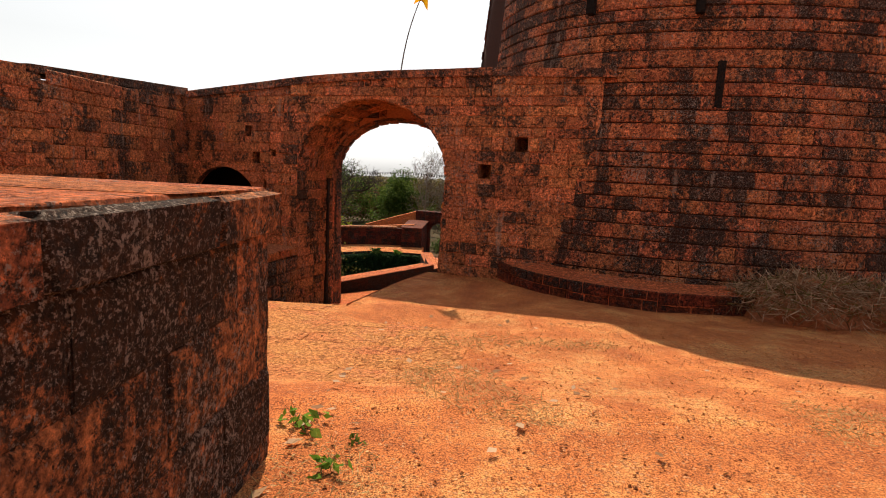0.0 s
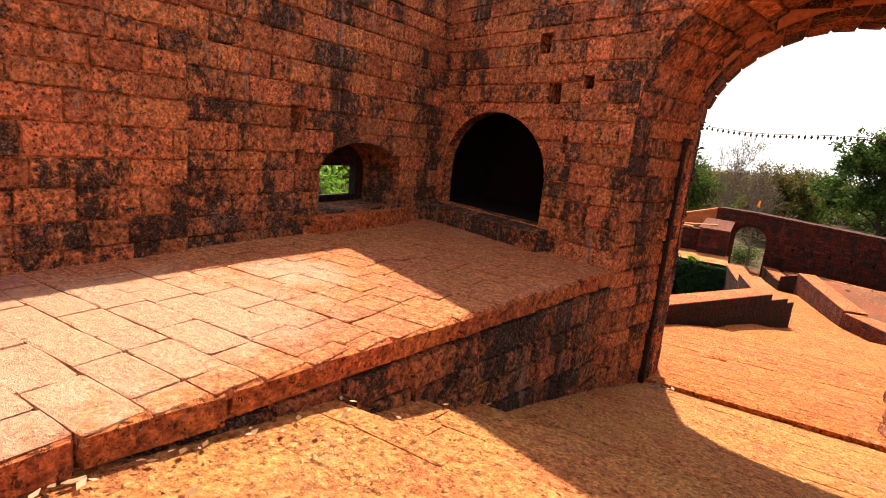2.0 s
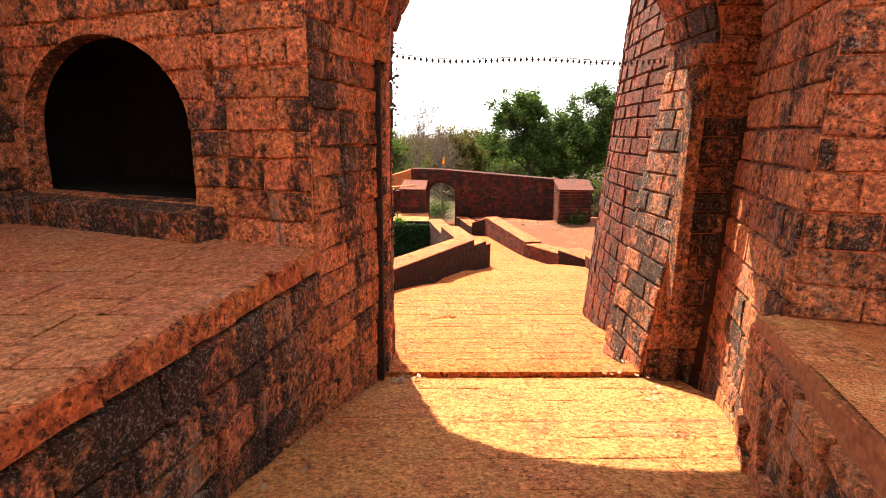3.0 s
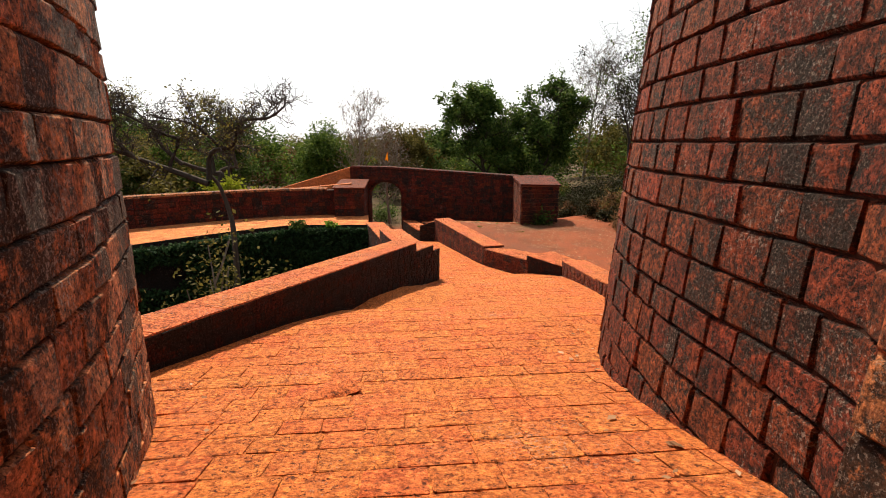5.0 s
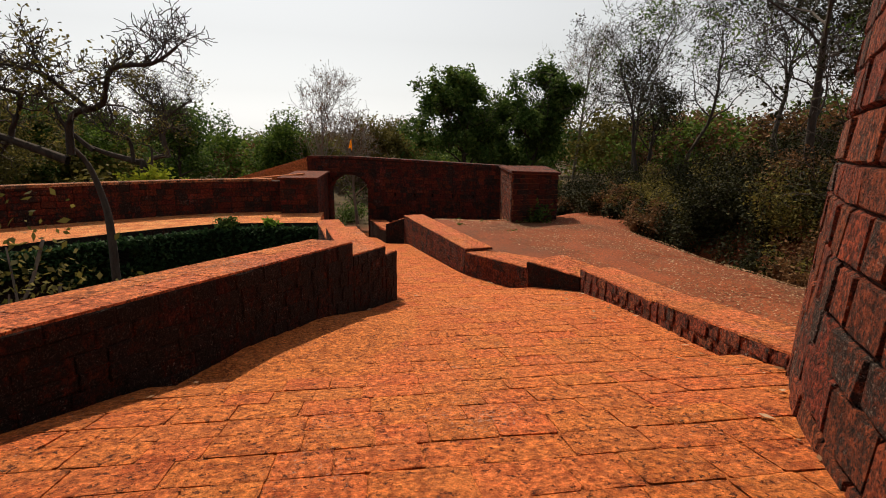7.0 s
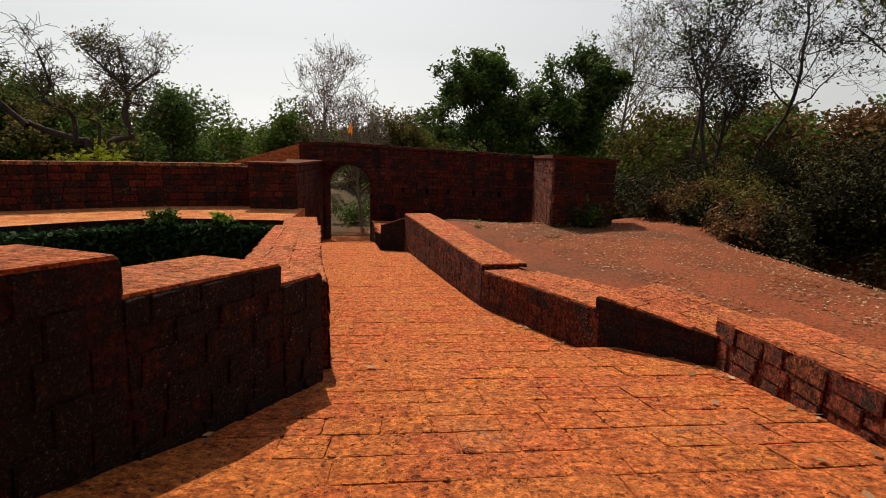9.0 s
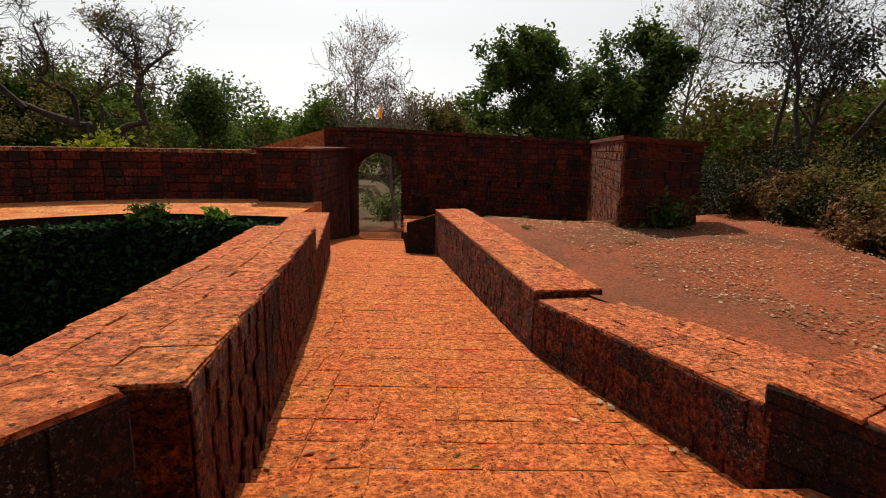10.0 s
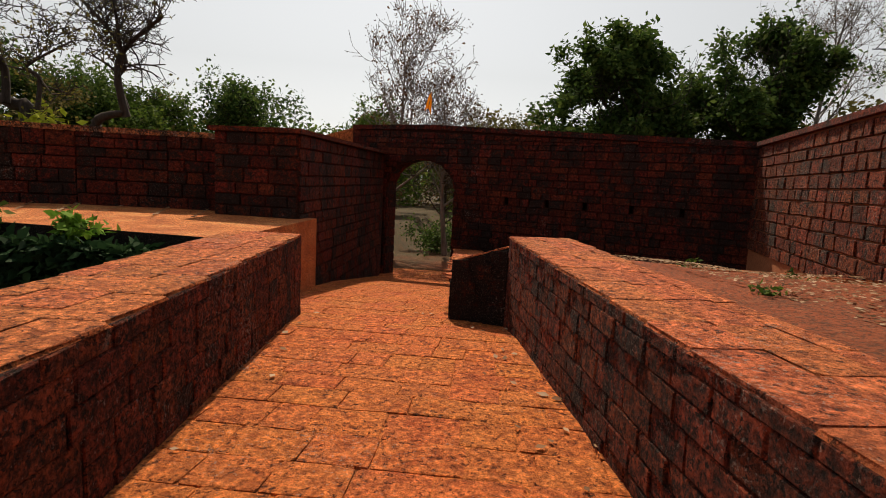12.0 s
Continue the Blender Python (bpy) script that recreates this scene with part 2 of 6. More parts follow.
def dirt_mat():
    """Bare orange earth with gravel and pale straw-coloured patches of dried grass."""
    m, n, l, b = nodes_of("orange_earth", 0.95)
    g = n.new("ShaderNodeNewGeometry")
    pos = g.outputs["Position"]
    base = ramp(n, l, noise_tex(n, l, pos, 2.2, 6, 0.65), [(0.32, (0.34, 0.095, 0.03)), (0.5, (0.5, 0.16, 0.048)), (0.68, (0.64, 0.25, 0.08))])
    straw = ramp(n, l, noise_tex(n, l, pos, 1.1, 5, 0.7), [(0.5, (0, 0, 0)), (0.6, (1, 1, 1))])
    thin = ramp(n, l, noise_tex(n, l, pos, 45, 5, 0.75), [(0.45, (0, 0, 0)), (0.58, (1, 1, 1))])
    col = mixc(n, l, mathn(n, l, "MULTIPLY", mathn(n, l, "MULTIPLY", straw, thin), 0.6), base, (0.5, 0.34, 0.14))
    v = n.new("ShaderNodeTexVoronoi")
    v.inputs["Scale"].default_value = 42
    l.new(pos, v.inputs["Vector"])
    vr = n.new("ShaderNodeSeparateColor")
    l.new(v.outputs["Color"], vr.inputs[0])
    peb = mathn(n, l, "MULTIPLY", mathn(n, l, "LESS_THAN", v.outputs["Distance"], 0.36), mathn(n, l, "GREATER_THAN", vr.outputs[0], 0.5))
    col = mixc(n, l, mathn(n, l, "MULTIPLY", peb, 0.8), col, mixc(n, l, vr.outputs[1], (0.2, 0.06, 0.025), (0.55, 0.28, 0.14)))
    grit = noise_tex(n, l, pos, 120, 3, 0.8)
    col = mixc(n, l, 1.0, col, ramp(n, l, grit, [(0.38, (0.25, 0.19, 0.17)), (0.5, (1, 1, 1)), (0.6, (1.6, 1.6, 1.55))]), "MULTIPLY")
    l.new(col, b.inputs["Base Color"])
    bp = n.new("ShaderNodeBump")
    bp.inputs["Strength"].default_value, bp.inputs["Distance"].default_value = 1.0, 0.03
    l.new(mathn(n, l, "ADD", mathn(n, l, "MULTIPLY", noise_tex(n, l, pos, 25, 6, 0.7), 0.7), mathn(n, l, "MULTIPLY", peb, 0.3)), bp.inputs["Height"])
    l.new(bp.outputs["Normal"], b.inputs["Normal"])
    return m


def wood_floor_mat():
    """Ground under the trees: red earth, brown litter and dull green undergrowth in patches."""
    m, n, l, b = nodes_of("woodland_ground", 0.95)
    g = n.new("ShaderNodeNewGeometry")
    pos = g.outputs["Position"]
    col = ramp(n, l, noise_tex(n, l, pos, 0.35, 7, 0.68), [(0.28, (0.09, 0.06, 0.025)), (0.38, (0.15, 0.045, 0.018)), (0.5, (0.26, 0.058, 0.018)), (0.68, (0.38, 0.09, 0.028))])
    far = n.new("ShaderNodeVectorMath")
    far.operation = "DISTANCE"
    l.new(pos, far.inputs[0])
    far.inputs[1].default_value = (2, 20, -3)
    wild = ramp(n, l, mathn(n, l, "MULTIPLY_ADD", noise_tex(n, l, pos, 0.5, 4), 0.25, mathn(n, l, "MULTIPLY", far.outputs["Value"], 0.02)), [(0.44, (0, 0, 0)), (0.56, (1, 1, 1))])
    col = mixc(n, l, wild, col, ramp(n, l, noise_tex(n, l, pos, 1.3, 6, 0.7), [(0.35, (0.02, 0.026, 0.009)), (0.6, (0.06, 0.055, 0.02))]))
    spk = ramp(n, l, noise_tex(n, l, pos, 17, 5, 0.75), [(0.54, (0, 0, 0)), (0.62, (1, 1, 1))])
    col = mixc(n, l, mathn(n, l, "MULTIPLY", spk, 0.4), col, (0.36, 0.15, 0.07))
    col = mixc(n, l, mathn(n, l, "MULTIPLY", ramp(n, l, noise_tex(n, l, pos, 38, 5, 0.75), [(0.48, (0, 0, 0)), (0.56, (1, 1, 1))]), 0.85), col, (0.07, 0.028, 0.014))
    l.new(col, b.inputs["Base Color"])
    bp = n.new("ShaderNodeBump")
    bp.inputs["Strength"].default_value, bp.inputs["Distance"].default_value = 0.7, 0.05
    l.new(noise_tex(n, l, pos, 12, 6, 0.7), bp.inputs["Height"])
    l.new(bp.outputs["Normal"], b.inputs["Normal"])
    return m


def platform_mat():
    """Paving of the platform: laterite with lime-white stains, and yellow and purple powder by the wall."""
    m = laterite("laterite_platform", (0.6, 0.23, 0.1), (0.36, 0.12, 0.05), (0.15, 0.045, 0.02), 0.0, 0.34, 0.15, 0.9, 0.1, -0.03)
    n, l = m.node_tree.nodes, m.node_tree.links
    b = n["Principled BSDF"]
    col = b.inputs["Base Color"].links[0].from_socket
    pos = n.new("ShaderNodeNewGeometry").outputs["Position"]

    def spot(x, y, rx, ry, edge, colour, much, scale=16):
        nonlocal col
        mp = n.new("ShaderNodeMapping")
        mp.inputs["Location"].default_value = (-x / rx, -y / ry, 0)
        mp.inputs["Scale"].default_value = (1 / rx, 1 / ry, 0)
        l.new(pos, mp.inputs["Vector"])
        ln = n.new("ShaderNodeVectorMath")
        ln.operation = "LENGTH"
        l.new(mp.outputs["Vector"], ln.inputs[0])
        d = mathn(n, l, "ADD", ln.outputs["Value"], mathn(n, l, "MULTIPLY_ADD", noise_tex(n, l, pos, scale, 6, 0.75), 1.5, -0.75))
        k = ramp(n, l, d, [(edge * 0.6, (1, 1, 1)), (edge, (0, 0, 0))])
        col = mixc(n, l, mathn(n, l, "MULTIPLY", k, much), col, colour)

    spot(-4.0, 5.2, 1.1, 1.5, 0.95, (0.66, 0.47, 0.35), 0.5, 7)
    spot(-3.3, 4.1, 0.9, 1.0, 0.9, (0.66, 0.47, 0.35), 0.45, 8)
    spot(-4.1, 6.6, 0.5, 0.4, 0.9, (0.66, 0.5, 0.4), 0.4, 11)
    spot(-4.95, 4.75, 0.32, 0.75, 0.9, (0.35, 0.1, 0.16), 0.6, 9)
    spot(-4.93, 4.12, 0.22, 0.2, 0.8, (0.9, 0.6, 0.01), 1.0, 14)
    l.new(col, b.inputs["Base Color"])
    return m


M_DIRT, M_WOOD_FLOOR, M_PLATFORM = dirt_mat(), wood_floor_mat(), platform_mat()


# ---- building helpers ----
from mathutils.geometry import tessellate_polygon

rng = np.random.default_rng(7)


def mesh_of(name, verts, faces, mat, smooth=False):
    me = bpy.data.meshes.new(name)
    me.from_pydata([tuple(map(float, v)) for v in verts], [], [tuple(int(i) for i in f) for f in faces])
    me.materials.append(mat)
    if smooth:
        me.polygons.foreach_set("use_smooth", [True] * len(me.polygons))
    me.update()
    return me


def piece(name, verts, faces, mat, parent=None, label="", smooth=False):
    ob = new(name, mesh_of(name, verts, faces, mat, smooth))
    ob.parent = parent
    return tagged(ob, label)


def part(name, bm, material, parent=None, label=""):
    me = bpy.data.meshes.new(name)
    bm.to_mesh(me)
    bm.free()
    me.materials.append(material)
    ob = new(name, me)
    ob.parent = parent
    return tagged(ob, label)


def block_variant(seed, flat=False):
    """A stone 1 x 1 x 1 with its back in the wall, worn round edges and an uneven face; flat: worn smooth, for floors."""
    r = random.Random(seed)
    xs, ys = (-0.5, -0.46, 0.0, 0.46, 0.5), (-0.5, -0.43, 0.43, 0.5)
    v = []
    for j, y in enumerate(ys):
        for i, x in enumerate(xs):
            rim = i in (0, 4) or j in (0, 3)
            if flat:
                z = r.uniform(0.87, 0.97) if rim else r.uniform(0.95, 1.04)
            else:
                z = r.uniform(0.15, 0.55) if rim else r.uniform(0.75, 1.2)
            k = r.uniform(0.9, 0.97) if i in (0, 4) and j in (0, 3) else r.uniform(0.96, 1.0) if rim else 1.0
            w = 0 if rim else r.uniform(-0.03, 0.03)
            v.append((x * k + (r.uniform(-0.2, 0.2) if i == 2 else w), y * k + w, z))
    f = [(5 * j + i, 5 * j + i + 1, 5 * j + i + 6, 5 * j + i + 5) for j in range(3) for i in range(4)]
    v += [(-0.5, -0.5, 0), (0.5, -0.5, 0), (0.5, 0.5, 0), (-0.5, 0.5, 0)]
    f += [(20, 21, 4, 3, 2, 1, 0), (21, 22, 19, 14, 9, 4), (22, 23, 15, 16, 17, 18, 19), (23, 20, 0, 5, 10, 15)]
    return v, f


BLOCKS = [block_variant(s) for s in range(12)] + [block_variant(s, True) for s in range(12)]
BLOCK_V = [np.array(v) for v, f in BLOCKS]
BLOCK_F = BLOCKS[0][1]
block_meshes = {}


def lay(parent, surf, height, spans, course, length, mat, near, depth=0.05, gap=0.008, single=200, seed=1, name="block", jitter=0.35, sink=0.0, flat=False):
    """Lays stones in courses on surf(u, v) -> place, way of u, way of v, normal. spans(v0, v1): the stretches of u that are wall.
    The stones nearest to the places in near become objects, the others one joined part."""
    r = random.Random(seed)
    put = []
    v = 0.0
    row = 0
    while v < height - 0.02:
        c = min(course * (r.uniform(0.85, 1.15) if flat else r.uniform(0.8, 1.22)), height - v)
        if height - v - c < course * 0.4:
            c = height - v
        for u0, u1 in spans(v, v + c):
            u = u0 - (length * r.uniform(0.1, 0.6) if row % 2 else length * r.uniform(0, 0.1))
            while u < u1 - 0.02:
                w = length * r.uniform(1 - jitter, 1 + jitter)
                a, z = max(u, u0), min(u + w, u1)
                if u1 - z < length * 0.3:
                    z = u1
                u = z if z == u1 else u + w
                if z - a > 0.05:
                    p, tu, tv, nn = surf((a + z) / 2, v + c / 2)
                    tilt = r.uniform(-0.004, 0.004) if flat else r.uniform(-0.02, 0.02)
                    d = depth * (r.uniform(0.94, 1.06) if flat else r.uniform(0.8, 1.25))
                    m = np.eye(4)
                    tu2 = tu + nn * tilt
                    turn = 0.0 if name == "top_stone" else r.uniform(-0.04, 0.04) if flat else r.uniform(-0.012, 0.012)
                    tu2, tv = tu2 + tv * turn, tv - tu * turn
                    m[:3, 0], m[:3, 1], m[:3, 2], m[:3, 3] = tu2 * (z - a - gap), tv * (c - gap), nn * d, p - nn * sink
                    put.append((min((p[0] - q[0]) ** 2 + (p[1] - q[1]) ** 2 for q in near), len(put), m, r.randrange(12) + (12 if flat else 0)))
        v += c
        row += 1
    put.sort(key=lambda e: e[:2])
    for _, _, m, k in put[:single]:
        key = (k, mat.name)
        if key not in block_meshes:
            block_meshes[key] = mesh_of(name, *BLOCKS[k], mat)
        ob = new(name, block_meshes[key])
        ob.parent = parent
        ob.matrix_basis = Matrix(m.tolist())
    rest = put[single:]
    if rest:
        verts = np.concatenate([BLOCK_V[k] @ m[:3, :3].T + m[:3, 3] for _, _, m, k in rest])
        faces = [tuple(i + 24 * j for i in f) for j in range(len(rest)) for f in BLOCK_F]
        tagged(piece("far_" + name + "s", verts, faces, mat, parent), kind="stuff")


def unit(v):
    v = np.asarray(v, float)
    return v / np.linalg.norm(v)


def flat_surf(origin, tu, tv):
    origin, tu, tv = np.asarray(origin, float), unit(tu), unit(tv)
    nn = np.cross(tu, tv)
    return lambda u, v: (origin + tu * u + tv * v, tu, tv, nn)


def lay_quad(parent, a, b, c, d, course, length, mat, near, **more):
    """Stones on the four-cornered patch a, b (bottom), c, d (top), seen from the side on which a, b, c, d run anticlockwise."""
    a, b, c, d = (np.asarray(p, float) for p in (a, b, c, d))
    wide, high = max(np.linalg.norm(b - a), np.linalg.norm(c - d)), max(np.linalg.norm(d - a), np.linalg.norm(c - b))

    def surf(u, v):
        s, t = u / wide, v / high
        p = (a * (1 - s) + b * s) * (1 - t) + (d * (1 - s) + c * s) * t
        tu = (b - a) * (1 - t) + (c - d) * t
        tv = (d - a) * (1 - s) + (c - b) * s
        lu, lv = np.linalg.norm(tu) / wide, np.linalg.norm(tv) / high
        nn = unit(np.cross(tu, tv))
        return p, unit(tu) * lu, unit(tv) * lv, nn

    lay(parent, surf, high, lambda v0, v1: [(0, wide)], course, length, mat, near, **more)


def prism(name, poly, low, high, mat, parent=None, label=""):
    """A solid on the plan poly [(x, y)], from low to high: one height, or one for each corner."""
    k = len(poly)
    lo = low if isinstance(low, (list, tuple)) else [low] * k
    hi = high if isinstance(high, (list, tuple)) else [high] * k
    if sum(poly[i][0] * poly[(i + 1) % k][1] - poly[(i + 1) % k][0] * poly[i][1] for i in range(k)) < 0:
        poly, lo, hi = poly[::-1], lo[::-1], hi[::-1]
    v = [(x, y, z) for (x, y), z in zip(poly, lo)] + [(x, y, z) for (x, y), z in zip(poly, hi)]
    f = [(i, (i + 1) % k, k + (i + 1) % k, k + i) for i in range(k)]
    tris = tessellate_polygon([[Vector((x, y, 0)) for x, y in poly]])
    for t in tris:
        p, q, s = (Vector((*poly[i], 0)) for i in t)
        if (q - p).cross(s - p).z < 0:
            t = t[::-1]
        f.append(tuple(k + i for i in t))
        f.append(tuple(t[::-1]))
    return piece(name, v, f, mat, parent, label)


def wall_core(name, origin, tu, outer, holes, thick, mat, chamber=None):
    """A wall in the plane of tu and z, with its outline and holes as loops of (u, z). A hole: (loop, depth), depth 0 goes through;
    the one that is the chamber has no back and opens into the hollow of the wall."""
    tu = unit((*tu, 0))
    nn = np.cross(tu, (0, 0, 1))
    o = np.asarray((*origin, 0), float)
    place = lambda u, z, d: o + tu * u + np.array((0, 0, z)) - nn * d
    verts, faces = [], []

    def cap(loops, d, flip):
        flat = [p for lp in loops for p in lp]
        tris = tessellate_polygon([[Vector((u, z, 0)) for u, z in lp] for lp in loops])
        start = len(verts)
        verts.extend(place(u, z, d) for u, z in flat)
        for t in tris:
            p, q, s = (Vector((*flat[i], 0)) for i in t)
            ccw = (q - p).cross(s - p).z > 0
            faces.append(tuple(start + i for i in (t if ccw != flip else t[::-1])))

    def sides(lp, d0, d1, inward):
        area = sum(lp[i][0] * lp[(i + 1) % len(lp)][1] - lp[(i + 1) % len(lp)][0] * lp[i][1] for i in range(len(lp)))
        if (area > 0) == inward:
            lp = lp[::-1]
        start, k = len(verts), len(lp)
        verts.extend(place(u, z, d0) for u, z in lp)
        verts.extend(place(u, z, d1) for u, z in lp)
        faces.extend((start + i, start + k + i, start + k + (i + 1) % k, start + (i + 1) % k) for i in range(k))

    through_holes = [h for h, d in holes if d == 0 or d > thick]
    cap([outer] + [h for h, d in holes], 0, False)
    cap([outer] + through_holes, thick, True)
    sides(outer, 0, thick, False)
    for h, d in holes:
        sides(h, 0, d or thick, True)
        if d and h is not chamber:
            cap([h], d, False)
    return piece(name, verts, faces, mat)


def arch_loop(u0, u1, base, spring, crown, lean=0.0, steps=18):
    """The outline of an arched opening; lean: how far its right jamb leans out at the springing."""
    c, rx, rz = (u0 + u1 + lean) / 2, (u1 + lean - u0) / 2, crown - spring
    return [(u0, base), (u1, base)] + [(c + rx * math.cos(math.pi * i / steps), spring + rz * math.sin(math.pi * i / steps)) for i in range(steps + 1)]


def box_loop(u, z, w, h):
    return [(u, z), (u + w, z), (u + w, z + h), (u, z + h)]


def cut_spans(u0, u1, loops):
    """Stretches of [u0, u1] that are clear of the loops between two heights."""
    def spans(v0, v1):
        out = [(u0, u1)]
        for lp in loops:
            us = []
            for (a, za), (b, zb) in zip(lp, lp[1:] + lp[:1]):
                for z in [v0 + k * (v1 - v0) for k in (0.08, 0.22, 0.36, 0.5, 0.64, 0.78, 0.92)]:
                    if (za - z) * (zb - z) <= 0 and za != zb:
                        us.append(a + (b - a) * (z - za) / (zb - za))
            if us:
                lo, hi = min(us), max(us)
                out = [s for a, b in out for s in ((a, min(b, lo)), (max(a, hi), b)) if s[1] - s[0] > 0.04]
        return out
    return spans


def smooth_loop(pts, per=8, closed=True):
    """A smooth curve through the plan's corners."""
    p = [np.array(q, float) for q in pts]
    k = len(p)
    out = []
    for i in range(k if closed else k - 1):
        g = (lambda j: p[j % k]) if closed else (lambda j: p[min(max(j, 0), k - 1)])
        a, b, c, d = g(i - 1), g(i), g(i + 1), g(i + 2)
        for s in range(per):
            t = s / per
            out.append(0.5 * (2 * b + (c - a) * t + (2 * a - 5 * b + 4 * c - d) * t * t + (3 * b - a - 3 * c + d) * t ** 3))
    if not closed:
        out.append(p[-1])
    return np.array(out)


# ---- heights of the floors ----
IN_Y, IN_Z = [-60, 0, 2.3, 3.3, 4.6, 5.72, 5.76, 6.33, 6.37, 6.83, 6.87, 9.75], [0.38, 0.38, 0.24, 0.02, -0.06, -0.15, -0.27, -0.36, -0.48, -0.55, -0.68, -1.28]
OUT_Y, OUT_Z = [9.7, 13, 15.5, 16.62, 16.66, 19.4, 20.7, 21.56, 21.6, 24.4, 28.8, 33, 36.4, 40], [-1.24, -1.92, -2.23, -2.45, -2.56, -2.91, -3.12, -3.24, -3.37, -3.58, -3.8, -4.28, -4.8, -4.95]
path_in = lambda y: float(np.interp(y, IN_Y, IN_Z))
path_out = lambda y: float(np.interp(y, OUT_Y, OUT_Z))
bank_z = lambda y: float(np.interp(y, [-60, 0, 2.3, 3.4, 5.5, 8.5], [0.38, 0.38, 0.28, 0.1, -0.04, -0.14]))
WALK_LINE = [(0.4, 0.5), (-0.8, 3), (-1.7, 5), (-1.6, 7), (-1.2, 9), (-0.9, 11), (-0.5, 13), (0.2, 15.6), (0.7, 18), (0.9, 20.5), (0.8, 23), (0.6, 25.5)]


def east_edge(y):
    """The terrace's edge above the ramp."""
    return float(np.interp(y, [15.5, 16, 21.9, 22, 23.85, 29.7, 30.2, 36.5], [2.9, 2.95, 3.65, 3.3, 2.15, 1.2, 0.95, 0.4]))


def terrain_z(x, y):
    """The ground outside the fort."""
    far = math.hypot(x, y - 25)
    z = -4.35 - 0.012 * max(0, far - 20) - 0.5 * min(1, max(0, far - 60) / 80)
    if y > 4 and x > east_edge(y) - 0.3 and y < 38.5:
        t = -3.02 - 0.012 * (y - 22) - 0.12 * max(0, y - 28.5)
        t += -1.3 * math.exp(-((x - 8.8) / 1.5) ** 2) * (1 / (1 + math.exp((y - 27.5) / 0.9)))
        t += 2.0 / (1 + math.exp(-(x - 13.5) / 1.8))
        t += 0.25 * math.exp(-((x - 8.6) / 1.3) ** 2 - ((y - 33.2) / 1.2) ** 2)
        k = min(1, max(0, (38.5 - y) / 3))
        z = t * k + z * (1 - k)
    elif y >= 38.5 and x > 5:
        z += 2.2 / (1 + math.exp(-(x - 14) / 2.5)) * max(0, 1 - (y - 38.5) / 60)
    if -2.5 < x < 1.0 and y > 30:
        z = min(z, -5.0)
    if -13 < x < 1.2 and 5 < y < 30.5:
        z = -6.9
    if y < 9.9 and x > -40 and y > -40 and x < 40:
        z = min(z, -6.9)
    z += 0.12 * noise.noise(Vector((x * 0.35, y * 0.35, 3.1))) + 0.05 * noise.noise(Vector((x * 1.3, y * 1.3, 1.7)))
    return z


def ground_sheet():
    fine_x = list(np.arange(-30, 30.01, 0.6))
    xs = [-3000, -1200, -500, -220, -120, -80, -60, -45, -37] + fine_x + [37, 45, 60, 80, 120, 220, 500, 1200, 3000]
    ys = [-3000, -800, -250, -100, -60, -40, -25, -12, -4] + list(np.arange(0, 60.01, 0.6)) + [66, 74, 85, 100, 130, 180, 260, 500, 1200, 3000]
    v = [(x, y, terrain_z(x, y) - (0.6 * min(1, max(0, east_edge(y) + 2.6 - x)) if 10 < y < 38.5 and x > -2 else 0)) for y in ys for x in xs]
    w = len(xs)
    f = [(j * w + i, j * w + i + 1, (j + 1) * w + i + 1, (j + 1) * w + i) for j in range(len(ys) - 1) for i in range(w - 1)]
    return tagged(piece("ground", v, f, M_WOOD_FLOOR, smooth=True), "red earth ground with leaf litter under the trees", "ground", kind="structure")


ground_sheet()


def terrace():
    ys = list(np.arange(15.4, 35.9, 0.3))
    v = []
    for y in ys:
        a = east_edge(y)
        for i in range(15):
            x = a + 3.4 * i / 14
            v.append((x, y, terrain_z(x + 0.35, y) + 0.012))
    f = [(j * 15 + i, j * 15 + i + 1, (j + 1) * 15 + i + 1, (j + 1) * 15 + i) for j in range(len(ys) - 1) for i in range(14)]
    tagged(piece("ground_terrace", v, f, M_WOOD_FLOOR, smooth=True), "red earth terrace strewn with dead leaves", "ground", kind="structure")


terrace()


